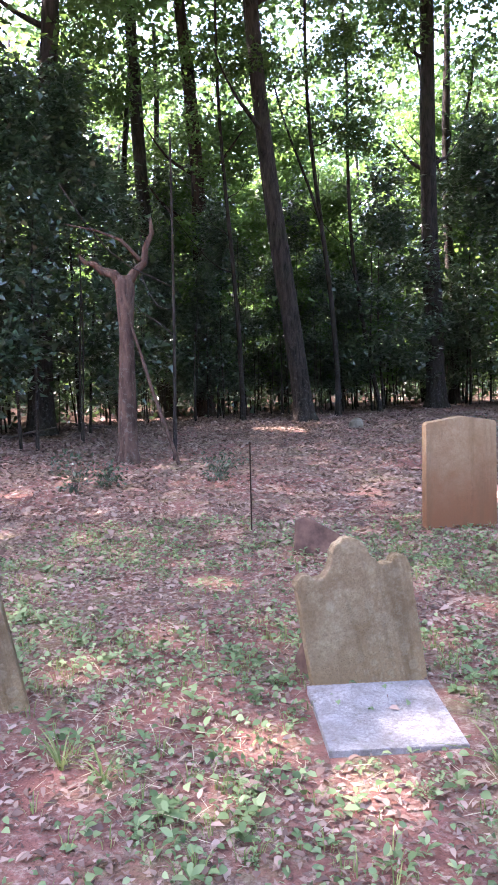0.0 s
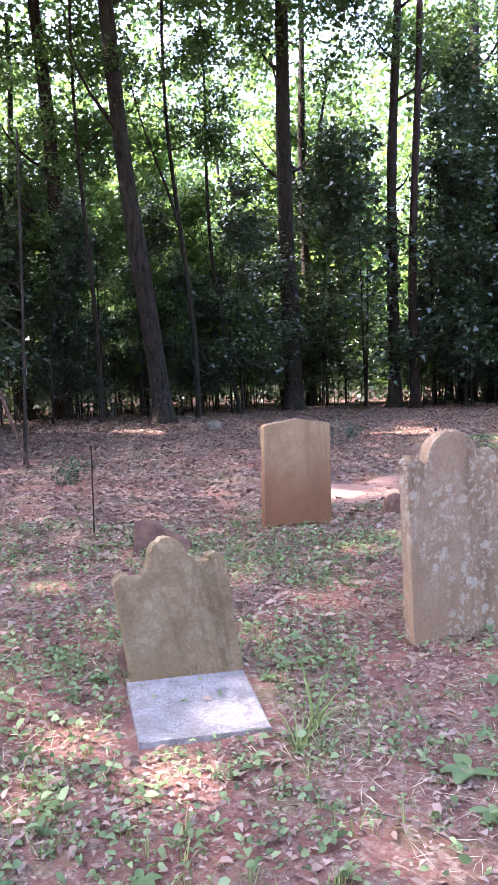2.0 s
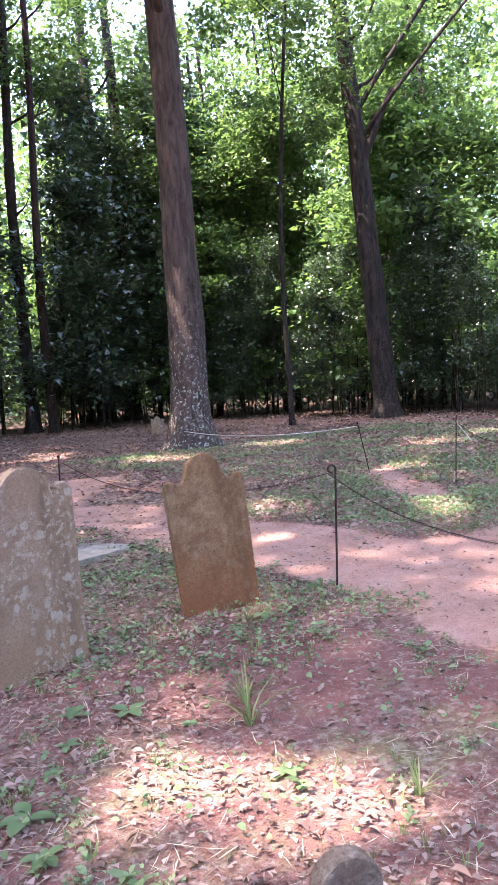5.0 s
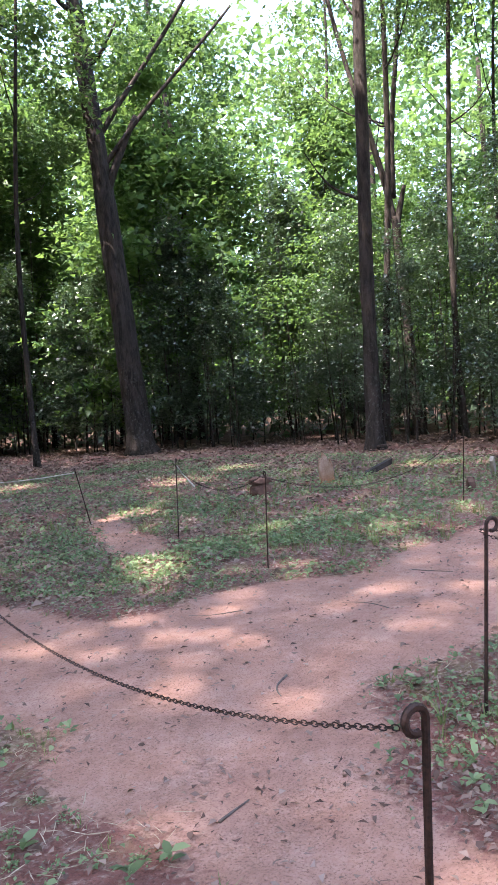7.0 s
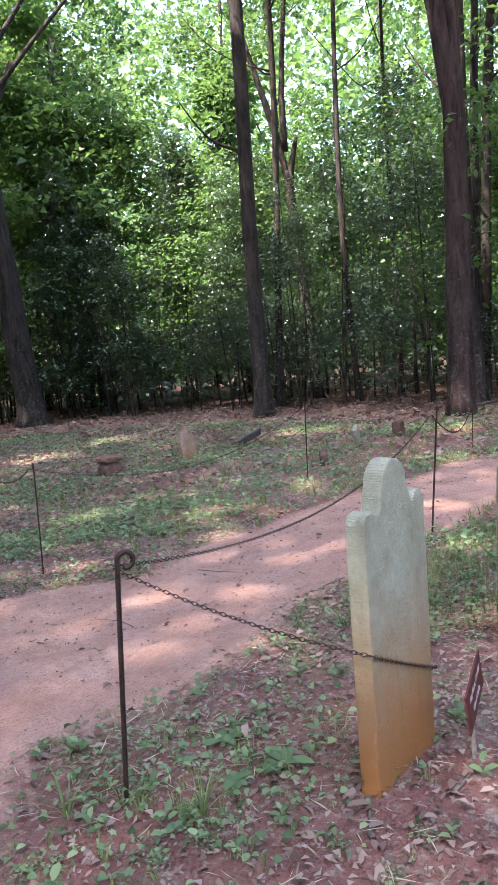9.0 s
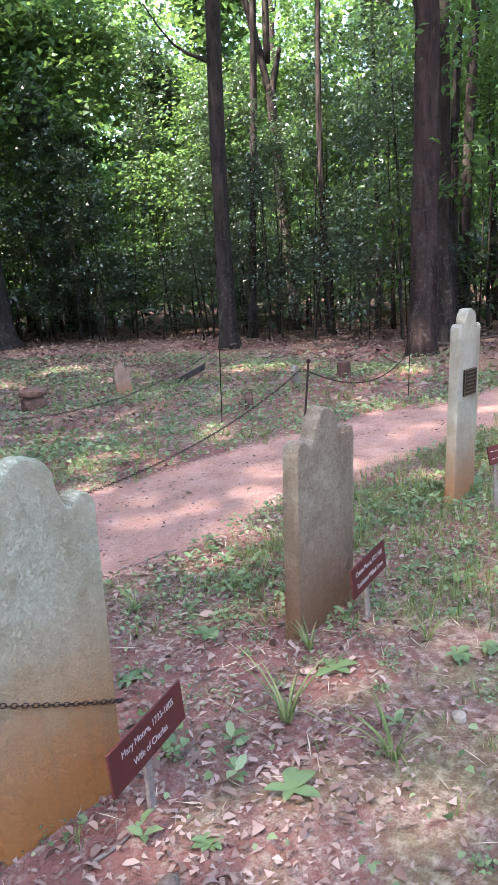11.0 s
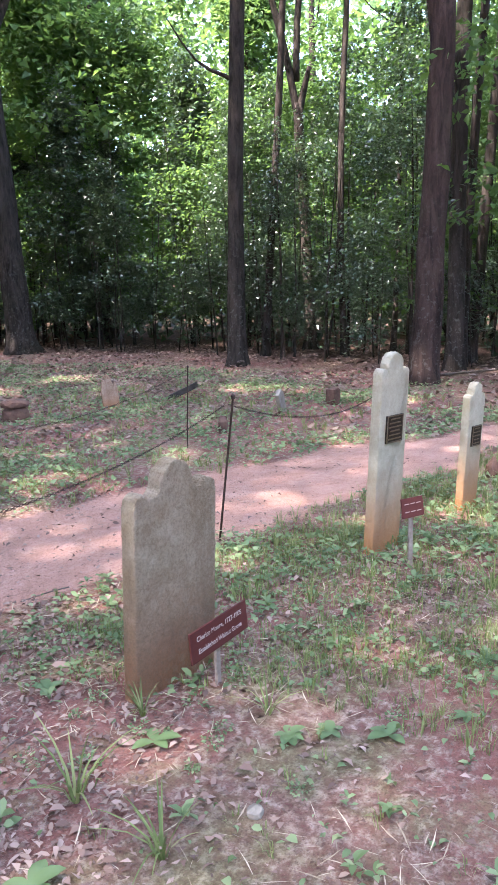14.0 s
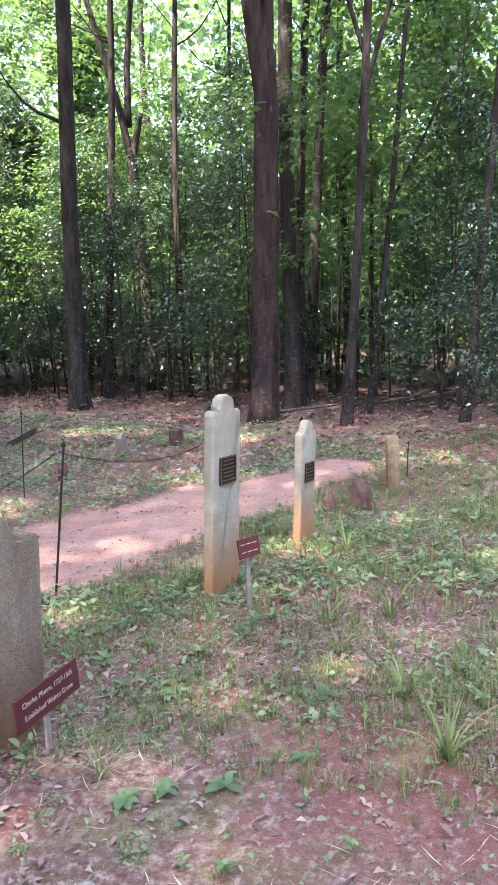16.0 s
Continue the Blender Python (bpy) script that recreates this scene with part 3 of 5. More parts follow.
grave_sign(4.92, 0.02, 8, 0.4, 0.125, 0.24, 4, 0, ["Mary Moore, 1733-1805", "Wife of Charles"], 0.029, "brown sign on a stake before a pale gravestone")
grave_sign(6.33, -0.07, 2, 0.4, 0.125, 0.235, 4, 0, ["Charles Moore, 1727-1805", "Established Walnut Grove"], 0.029, "brown sign on a stake before a grey gravestone")
grave_sign(7.97, -0.22, -25, 0.16, 0.11, 0.36, 10, 0, ["", ""], 0.02, "small brown sign on a stake before a white gravestone")


# ---- fence posts and chains ----
def post(x, y, h, label, hook=0.0, lean=(0.0, 0.0), r=0.0075, turn=0.0, name="fence_post"):
    """An iron rod; hook: radius of the eye bent at its top."""
    p = thing(name, stand(x, y), label, "fence post", "iron fence posts")
    pts = [(lean[0] * z, (lean[1] + SLOPE) * z, z) for z in np.linspace(-0.12, h - hook, 9)]
    if hook:
        cx, cy, cz = pts[-1]
        for a in np.linspace(0.25, 5.0, 14):
            q = hook * (1 - math.cos(a))
            pts.append((cx + q * math.cos(turn), cy + q * math.sin(turn), cz + hook * math.sin(a)))
    part("rod", tube(bmesh.new(), pts, r, 8), IRON, p)
    if not hook:
        b = part("knob", rock((r * 2.2, r * 2.2, r * 3), x, 0.1, 1), IRON, p)
        b.location = (lean[0] * h, (lean[1] + SLOPE) * h, h)
    return p


post(-0.57, 6.72, 0.8, "thin rusted iron rod standing by the footpath", r=0.007)
post(3.29, 3.35, 0.86, "rusted iron post with a curled eye beside the path", 0.026, turn=2.6)
post(2.44, 0.58, 0.83, "rusted iron post with a curled eye standing on bare clay", 0.026, (-0.03, 0), 0.009, 2.7)
post(4.29, 1.055, 0.85, "rusted iron post with a curled eye and chains", 0.028, (0.08, 0.02), 0.009, -0.6)
post(7.88, 1.06, 0.93, "rusted iron post leaning beside the path", 0, (0.09, -0.03))
post(10.25, 3.2, 0.85, "thin iron post in the ground cover", r=0.006)
post(6.5, 3.62, 0.84, "thin iron post with a curled eye beside the path", 0.02, turn=1.0, r=0.006)
post(7.46, 5.4, 0.88, "thin iron post holding a chain and pale rope", 0.018, turn=0.5, r=0.006)
post(8.0, 7.3, 0.75, "thin leaning iron post holding a pale rope", 0, (-0.22, 0.1), 0.007)
post(12.25, 1.83, 0.55, "short thin iron post beyond the path", r=0.006)
post(12.0, -0.3, 0.35, "short iron stub near a stone marker", r=0.006)
post(4.4, 10.0, 0.6, "short dark post on the far side of the path", r=0.012)


def sag(a, b, dip, n):
    a, b = Vector(a), Vector(b)
    return [a.lerp(b, s) - Vector((0, 0, 4 * dip * s * (1 - s))) for s in np.linspace(0, 1, n)]


def chain(a, b, dip, label, pitch=0.017, wire=0.0019):
    """Oval links, each turned a quarter round against the last."""
    a, b = Vector(a), Vector(b)
    n = max(4, int((b - a).length / pitch))
    pts = sag(a, b, dip, n + 1)
    bm = bmesh.new()
    for k in range(n):
        way = (pts[k + 1] - pts[k]).normalized()
        side = way.cross(Vector((0, 0, 1))).normalized()
        if k % 2:
            side = way.cross(side)
        mid = (pts[k] + pts[k + 1]) / 2
        ring = []
        nor = way.cross(side)
        for s in range(8):
            ang = 2 * math.pi * s / 8
            c = mid + way * math.cos(ang) * pitch * 0.72 + side * math.sin(ang) * pitch * 0.36
            out = (way * math.cos(ang) + side * math.sin(ang)).normalized()
            ring.append([bm.verts.new(c + out * wire * math.cos(q) + nor * wire * math.sin(q)) for q in (0, 2.09, 4.19)])
        for s in range(8):
            for q in range(3):
                bm.faces.new((ring[s][q], ring[(s + 1) % 8][q], ring[(s + 1) % 8][(q + 1) % 3], ring[s][(q + 1) % 3]))
    tagged(part("chain", bm, IRON), label, "chain", "fence chains")


chain((3.27, 3.35, on(3.29, 3.35, 0.80)), (2.40, 0.58, on(2.44, 0.58, 0.78)), 0.2, "rusted chain sagging between two iron posts")
chain((4.38, 1.06, on(4.25, 1.06, 0.80)), (7.95, 1.03, on(7.88, 1.06, 0.88)), 0.22, "long rusted chain sagging along the path")
chain((4.38, 1.06, on(4.25, 1.06, 0.79)), (4.553, 0.222, 0.50), 0.03, "loose rusted chain drawn from a post to a pale gravestone", 0.017, 0.0018)
chain((4.553, 0.222, 0.50), (4.995, 0.166, 0.29), 0.006, "rusted chain lying across the face of a pale gravestone", 0.017, 0.0018)
chain((4.995, 0.166, 0.29), (5.01, 0.28, 0.25), 0.003, "end of a chain hooked behind a gravestone", 0.017, 0.0018)
chain((3.27, 3.36, on(3.29, 3.35, 0.80)), (4.4, 10.0, 0.55), 0.3, "rusted chain sagging over the footpath", 0.02, 0.0017)
chain((6.5, 3.62, on(6.5, 3.62, 0.8)), (7.46, 5.4, on(7.46, 5.4, 0.84)), 0.2, "thin chain between two posts in the ground cover", 0.02, 0.0017)
chain((6.5, 3.62, on(6.5, 3.62, 0.8)), (10.25, 3.2, on(10.25, 3.2, 0.8)), 0.3, "thin chain sagging low over the ground cover", 0.02, 0.0017)
chain((7.98, 1.02, on(7.88, 1.06, 0.88)), (12.25, 1.83, on(12.25, 1.83, 0.5)), 0.2, "thin chain beyond the leaning post", 0.02, 0.0017)


def rope(a, b, dip, label, r=0.008):
    tagged(part("rope", tube(bmesh.new(), sag(a, b, dip, 18), r, 6), ROPE), label, "rope")


rope((9.75, 14.6, 0.45), (7.84, 7.36, 0.72), 0.12, "pale rope tied low on a large tree")
rope((7.47, 5.36, 0.82), (7.68, 5.3, 0.56), 0.01, "pale rope end hanging from a post")


# ---- trees ----
def spray(n, tips, size, leaf, flat=0.35, seed=0, corners=3):
    """Leaves in loose, flattened sprays round twig ends."""
    r = np.random.default_rng(seed)
    k = r.integers(0, len(tips), n)
    off = r.normal(size=(n, 3)) * size
    off[:, 2] *= flat
    c = tips[k] + off
    way = unit(off * [1, 1, 0.3] + r.normal(size=(n, 3)) * size * 0.8 + [0, 0, -0.25 * size])
    up = unit(r.normal(size=(n, 3)) * 0.55 + [0, 0, 1.0])
    ln = leaf * r.uniform(0.65, 1.35, n)
    if corners == 4:
        return leaf_corners(c, way, up, ln, ln * r.uniform(0.45, 0.6, n))
    return sliver_corners(c, way, up, ln, ln * r.uniform(0.5, 0.7, n))


def crown_tips(count, radius, low, high, shape, seed):
    """Twig ends of a crown: shape gives the relative radius by relative height; clustered on limbs."""
    r = np.random.default_rng(seed)
    limbs = max(8, count // 9)
    h = r.uniform(0, 1, limbs)
    az = r.uniform(0, 2 * math.pi, limbs)
    out = []
    for i in range(count):
        k = i % limbs
        s = r.uniform(0.3, 1.0) ** 0.6
        rad = radius * shape(h[k]) * s * r.uniform(0.85, 1.15)
        a = az[k] + r.normal() * 0.28
        out.append((rad * math.cos(a), rad * math.sin(a), low + (high - low) * h[k] + r.normal() * 0.04 * (high - low) + s * 0.12 * radius))
    return np.array(out)


def holly_shape(s):
    return (0.55 + 0.45 * math.sin(math.pi * min(1, s * 1.1 + 0.15))) * (1 - 0.72 * s)


def round_shape(s):
    return math.sqrt(max(0.06, 1 - (2 * s - 0.95) ** 2))


def layered_shape(s):
    return 0.75 + 0.25 * math.sin(5 * s) - 0.35 * s


def foliage(n, tips, size, leaf, flat, seed, material, corners):
    return quads("crown", spray(n, tips, size, leaf, flat, seed, corners), corners, material)


holly_mesh = [foliage(5500, crown_tips(230, 2.25, 0.9, 6.8 + k, holly_shape, 40 + k), 0.24, 0.15, 0.45, 50 + k, HOLLY, 3) for k in range(3)]
maple_mesh = [foliage(5400, crown_tips(150, 2.9, 1.0, 8.5 + k, layered_shape, 60 + k), 0.4, 0.19, 0.14, 70 + k, MAPLE, 3) for k in range(3)]
crown_mesh = [foliage(4600, crown_tips(170, 4.0, 0.0, 9.0, round_shape, 80 + k), 0.45, 0.24, 0.22, 90 + k, CANOPY, 3) for k in range(3)]
fine_holly = [foliage(7600, crown_tips(260, 2.25, 0.9, 6.8 + k, holly_shape, 140 + k), 0.22, 0.105, 0.4, 150 + k, HOLLY, 4) for k in range(2)]
fine_maple = [foliage(7600, crown_tips(190, 2.9, 0.9, 8.0 + k, layered_shape, 160 + k), 0.34, 0.12, 0.12, 170 + k, MAPLE, 4) for k in range(2)]
fine_crown = [foliage(6800, crown_tips(200, 4.0, 0.0, 9.0, round_shape, 180 + k), 0.42, 0.145, 0.2, 190 + k, CANOPY, 4) for k in range(2)]


def trunk_points(h, lean, bend, seed, n=12):
    r = random.Random(seed)
    px, py = r.uniform(0, 6), r.uniform(0, 6)
    return [(lean[0] * z + bend * (math.sin(z * 0.35 + px) - math.sin(px)), lean[1] * z + bend * (math.sin(z * 0.3 + py) - math.sin(py)), z) for z in [-0.3, 0.0, 0.25, 0.7] + list(np.linspace(1.4, h, n))]


def tree(x, y, r, h, lean=(0, 0), bend=0.1, bark=None, crown=None, crown_z=8.0, crown_scale=1.0, label="tall forest tree with dark bark", stems=(), limbs=4, flare=1.5, seed=None, name="tree", sides=12):
    """A tree; stems: (height on the trunk, slope in x and y, radius, height gained) of each large fork or bough."""
    seed = int(abs(x * 131 + y * 17)) if seed is None else seed
    rr = random.Random(seed)
    bark = bark or BARK
    lean = (lean[0], lean[1] + SLOPE)
    t = thing(name, pose(x, y, on(x, y)), label, "tree")
    pts = trunk_points(h, lean, bend, seed)
    top = max([h] + [st[0] + st[4] for st in stems]) * 1.15

    def rad(z):
        return r * (1 - 0.62 * max(z, 0) / top) * (1 + (flare - 1) * math.exp(-max(z, 0) / 0.28))
    part("trunk", tube(bmesh.new(), pts, [rad(p[2]) for p in pts], sides, True, 0.22 if r > 0.15 else 0.1, seed * 0.37), bark, t, smooth=True)
    for z0, lx, ly, r0, rise in stems:
        i = min(range(len(pts) - 1), key=lambda n: abs(pts[n][2] - z0))
        f = (z0 - pts[i][2]) / (pts[i + 1][2] - pts[i][2])
        p0, way = Vector(pts[i]).lerp(Vector(pts[i + 1]), f), Vector((lx, ly - 0.062, 1))
        ph = rr.uniform(0, 6)
        q = [p0 - way * 0.15] + [p0 + way * u + Vector((0.09 * math.sin(u + ph) - 0.09 * math.sin(ph), 0.09 * math.cos(u * 0.8 + ph) - 0.09 * math.cos(ph), 0)) for u in np.linspace(0.2, rise, 8)]
        part("limb", tube(bmesh.new(), q, [max(0.012, r0 * (1 - 0.55 * u)) for u in np.linspace(0, 1, 9)], 9, True, 0.15, seed), bark, t, smooth=True)
    for k in range(limbs):
        z = h * rr.uniform(0.3, 0.85)
        i = min(range(len(pts)), key=lambda n: abs(pts[n][2] - z))
        a, ln = rr.uniform(0, 6.28), rr.uniform(0.9, 2.4)
        p0 = Vector(pts[i])
        q = [p0 + Vector((math.cos(a) * ln * s, math.sin(a) * ln * s, ln * (0.35 * s + 0.5 * s * s) + 0.08 * math.sin(6 * s + k))) for s in np.linspace(0, 1, 6)]
        part("limb", tube(bmesh.new(), q, [max(0.012, r * 0.28 * (1 - 0.8 * s)) for s in np.linspace(0, 1, 6)], 6, True), bark, t, smooth=True)
    if crown is not None:
        if x > 14 and y < 13:
            crown = fine_crown[seed % 2]
        c = link_mesh("crown", crown, None, t)
        c.matrix_basis = pose(lean[0] * crown_z, lean[1] * crown_z, crown_z, 0, 0, rr.uniform(0, 360)) @ Matrix.Scale(crown_scale, 4)
    return t


def cr(k):
    return crown_mesh[k % 3]


# large trees that can be told apart
tree(-5.2, 21.0, 0.33, 18, (0.05, 0.06), crown=cr(0), crown_z=9, crown_scale=0.8)
tree(-2.16, 30.3, 0.34, 22, (-0.058, 0.066), crown=cr(1), crown_z=11, crown_scale=0.9, label="tall forest tree leaning a little, dark bark", limbs=6)
tree(-0.71, 29.9, 0.33, 22, (-0.04, 0.065), 0.15, BARK_RED, cr(2), 12, 0.9, "tall forest tree with reddish brown bark", limbs=6)
tree(2.33, 24.3, 0.32, 22, (-0.097, 0.068), 0.1, crown=cr(0), crown_z=13.5, crown_scale=0.9, label="tall dark tree leaning to one side at the wood's edge", limbs=5)
tree(8.8, 31.4, 0.40, 24, (-0.017, 0.063), 0.06, crown=cr(1), crown_z=14, crown_scale=0.9, label="tall straight tree with dark bark", limbs=5)
tree(10.83, 35.2, 0.24, 22, (-0.014, 0.063), 0.15, crown=cr(2), crown_z=13, crown_scale=0.9, stems=[(7.5, 0.16, 0.06, 0.12, 8), (9.0, -0.2, 0.06, 0.1, 7)])
tree(-1.44, 13.4, 0.034, 5.5, (0.029, 0.06), 0.06, label="thin bare sapling standing beside a dead trunk", limbs=3, flare=1.2, sides=7)
tree(0.48, 25.9, 0.085, 14, (-0.025, 0.064), 0.15, crown=cr(0), crown_z=8, crown_scale=0.55, label="slender tree at the wood's edge")
tree(4.0, 27.5, 0.10, 16, (-0.045, 0.065), 0.2, crown=cr(1), crown_z=9, crown_scale=0.6, label="slender crooked tree at the wood's edge", stems=[(6.5, -0.3, 0.06, 0.06, 5)])
tree(6.0, 29.5, 0.09, 15, (-0.09, 0.06), 0.25, crown=cr(2), crown_z=9, crown_scale=0.55, label="slender crooked tree at the wood's edge")
tree(13.1, 30.8, 0.27, 22, (0.014, 0.058), 0.08, crown=cr(0), crown_z=14, crown_scale=0.9)
tree(13.5, 29.6, 0.20, 22, (0.011, 0.059), 0.08, BARK_RED, cr(1), 14, 0.9, "slender tree with reddish brown bark")
tree(18.67, 34.7, 0.40, 24, (0.016, 0.057), 0.1, crown=cr(2), crown_z=14, crown_scale=1.0)
tree(19.9, 34.0, 0.38, 24, (0.008, 0.06), 0.1, crown=cr(0), crown_z=13, crown_scale=1.1)
tree(10.25, 15.0, 0.46, 20, (-0.012, 0.06), 0.04, BARK_BIG, cr(1), 15, 0.8, "large straight tree with lichen-spotted bark and root flare", (), 2, 1.75, sides=20)
tree(20.0, 17.3, 0.43, 19, (-0.03, 0.11), 0.12, crown=cr(1), crown_z=11, crown_scale=0.9, label="large dark tree with a forked bough", stems=[(8.4, 0.25, -0.33, 0.17, 2.6), (10.2, 0.42, -0.52, 0.1, 5.5), (9.3, 0.55, -0.7, 0.09, 5.0)], limbs=3)
tree(18.4, 8.2, 0.20, 18, (0.014, 0.04), 0.04, BARK, cr(0), 11, 0.9, "straight slender tree with a few leafy sprouts", limbs=5)
tree(16.5, 3.06, 0.235, 6.0, (0.016, 0.023), 0.02, BARK_RED, cr(1), 11, 0.9, "large dark tree with furrowed bark forking high up", [(5.0, -0.04, 0.155, 0.17, 12), (5.2, 0.04, -0.03, 0.15, 12)], 0, 1.35, sides=18)
tree(18.65, 3.27, 0.165, 19, (0.005, 0.051), 0.1, crown=cr(2), crown_z=10, crown_scale=0.9)
tree(19.2, 3.34, 0.10, 17, (0.021, 0.012), 0.12, crown=cr(0), crown_z=9, crown_scale=0.8)
tree(20.2, 3.5, 0.125, 16, (0.055, -0.06), 0.2, crown=cr(1), crown_z=9, crown_scale=0.8, label="slender tree leaning over at the wood's edge")
tree(15.9, 1.43, 0.08, 14, (0.03, -0.01), 0.1, crown=cr(1), crown_z=9, crown_scale=0.7, label="slender dark tree with a curving trunk", stems=[(5.5, -0.12, 0.28, 0.04, 4), (5.0, 0.14, -0.3, 0.045, 4)])
tree(17.6, 1.5, 0.055, 13, (0.055, -0.067), 0.1, crown=cr(2), crown_z=8, crown_scale=0.6, label="thin leaning tree at the wood's edge", stems=[(3.6, 0.2, -0.4, 0.03, 3)])
tree(16.5, -0.3, 0.068, 14, (0.026, 0.0), 0.14, crown=cr(0), crown_z=8, crown_scale=0.6, label="slender dark tree with a curving trunk")
tree(20.95, 6.8, 0.085, 16, (0.005, 0.049), 0.15, crown=cr(2), crown_z=10, crown_scale=0.7)
tree(20.84, 9.0, 0.105, 17, (0.016, 0.024), 0.12, crown=cr(1), crown_z=10, crown_scale=0.7)
tree(23.2, 9.0, 0.165, 6.5, (-0.005, 0.074), 0.08, crown=cr(0), crown_z=11, crown_scale=0.9, label="tree forking wide into two bare stems", stems=[(6.0, -0.083, 0.256, 0.11, 8), (6.2, 0.05, -0.19, 0.12, 1.2), (7.2, 0.02, -0.03, 0.1, 8)], limbs=0)
tree(22.45, 6.2, 0.07, 13, (0.03, 0.014), 0.15, crown=cr(2), crown_z=9, crown_scale=0.7)
tree(16.3, 18.1, 0.09, 15, (0.036, 0.033), 0.12, crown=cr(1), crown_z=9, crown_scale=0.7)
tree(17.0, -2.2, 0.14, 16, (0.02, -0.03), 0.2, crown=cr(0), crown_z=9, crown_scale=0.8)
tree(17.0, -6.0, 0.25, 18, (0.0, 0.0), 0.2, crown=cr(2), crown_z=9)

# the bare snag with two arms
snag = thing("dead_tree", pose(-2.25, 13.2, on(-2.25, 13.2)), "dead barkless tree trunk with two broken arms", "dead tree")
part("trunk", tube(bmesh.new(), [(0, 0, -0.2), (0, 0, 0.0), (0.02, 0, 0.3), (0.05, 0, 1.1), (0.08, 0, 2.2), (0.08, 0, 3.0), (0.08, 0, 3.15)], [0.27, 0.22, 0.165, 0.14, 0.13, 0.16, 0.13], 12, True, 0.25, 2.0), SNAG, snag, smooth=True)
part("limb", tube(bmesh.new(), [(0.05, 0, 2.95), (-0.1, 0, 3.18), (-0.3, 0.03, 3.24), (-0.42, 0.0, 3.36), (-0.56, 0.05, 3.38), (-0.66, 0.05, 3.5)], [0.11, 0.08, 0.065, 0.05, 0.04, 0.02], 8, True, 0.2, 3.0), SNAG, snag, smooth=True)
part("limb", tube(bmesh.new(), [(0.1, 0, 2.95), (0.24, 0, 3.2), (0.42, 0.03, 3.38), (0.44, 0, 3.6), (0.56, 0, 3.85), (0.54, 0, 4.1)], [0.11, 0.08, 0.065, 0.055, 0.04, 0.02], 8, True, 0.2, 5.0), SNAG, snag, smooth=True)
part("limb", tube(bmesh.new(), [(0.35, 0, 3.4), (0.05, 0.1, 3.75), (-0.4, 0.2, 3.95), (-0.9, 0.2, 4.05)], [0.04, 0.03, 0.02, 0.008], 7, True), SNAG, snag, smooth=True)
prop = part("fallen_pole", tube(bmesh.new(), [(-1.35, 12.6, 0.02), (-1.75, 12.9, 1.2), (-2.1, 13.1, 2.4)], [0.035, 0.03, 0.02], 7), SNAG)
tagged(prop, "pale dead pole leaning against a bare trunk", "dead branch")


def understory(x, y, kind, scale, k, group):
    rr = random.Random(int(x * 91 + y * 53 + 1000))
    me = (holly_mesh if kind == "holly" else maple_mesh)[k % 3]
    if x > 14 and y < 13:
        me = (fine_holly if kind == "holly" else fine_maple)[k % 2]
    label = "dark glossy holly with several thin stems" if kind == "holly" else "young broadleaf tree with layered light green leaves"
    t = thing("holly_tree" if kind == "holly" else "young_tree", pose(x, y, on(x, y), 0, 0, rr.uniform(0, 360)) @ Matrix.Scale(scale, 4), label, "tree", group)
    for s in range(1 if kind != "holly" else 2):
        hgt, a = rr.uniform(4.5, 6.5), rr.uniform(0, 6.28)
        lx, ly, r0 = math.cos(a) * rr.uniform(0.0, 0.07), math.sin(a) * 0.05, rr.uniform(0.025, 0.055)
        pts = [(s * 0.3 * math.cos(a) + lx * z + 0.05 * math.sin(z + a), s * 0.3 * math.sin(a) + ly * z + 0.05 * math.cos(z * 0.8), z) for z in np.linspace(-0.2, hgt, 7)]
        part("trunk", tube(bmesh.new(), pts, list(np.linspace(r0, 0.008, 7)), 6, False), BARK, t, smooth=True)
    link_mesh("crown", me, None, t)


def along_border(s):
    """A place on the border of the wood at the share s of its length, and the way into the wood."""
    seg = [math.dist(a, b) for a, b in zip(BORDER, BORDER[1:])]
    d = s * sum(seg)
    for (a, b), ln in zip(zip(BORDER, BORDER[1:]), seg):
        if d <= ln:
            f = d / ln
            return a[0] + (b[0] - a[0]) * f, a[1] + (b[1] - a[1]) * f, -(b[1] - a[1]) / ln, (b[0] - a[0]) / ln
        d -= ln
    return (*BORDER[-1], 1.0, 0.0)


fr = random.Random(5)
# a close belt of hollies just inside the wood, thicker and lower in front, taller behind
for row, (count, near, depth, lo, hi) in enumerate(((44, 0.4, 1.6, 0.62, 0.9), (40, 2.6, 2.2, 0.8, 1.1), (30, 5.5, 3.0, 1.0, 1.3))):
    for i in range(count):
        bx, by, nx, ny = along_border((i + fr.uniform(0.0, 1.0)) / count)
        d = near + fr.uniform(0, depth)
        if bx > 16 and by < 8 and (row == 2 or i % 2):
            continue
        understory(bx + nx * d, by + ny * d, "holly", fr.uniform(lo, hi), i + row, "hollies along the wood's edge")
# tall old hollies that stand dark against the light
for x, y, sc in ((12.2, 31.6, 1.7), (15.2, 31.5, 1.9), (17.6, 32.6, 2.0), (16.2, 29.8, 1.5), (20.8, 30.5, 1.9), (6.3, 30.4, 1.35), (10.6, 33.2, 1.5), (-6.8, 19.4, 1.5), (-4.2, 21.6, 1.4), (-8.6, 17.2, 1.5)):
    understory(x, y, "holly", sc, int(x * 3), "tall hollies at the wood's edge")
for i in range(52):
    s = (i + fr.uniform(0, 1)) / 52
    bx, by, nx, ny = along_border(s)
    if s < 0.34 and i % 3:
        continue
    d = fr.uniform(2.0, 10)
    understory(bx + nx * d, by + ny * d, "maple", fr.uniform(0.95, 1.45), i, "young trees in the wood")
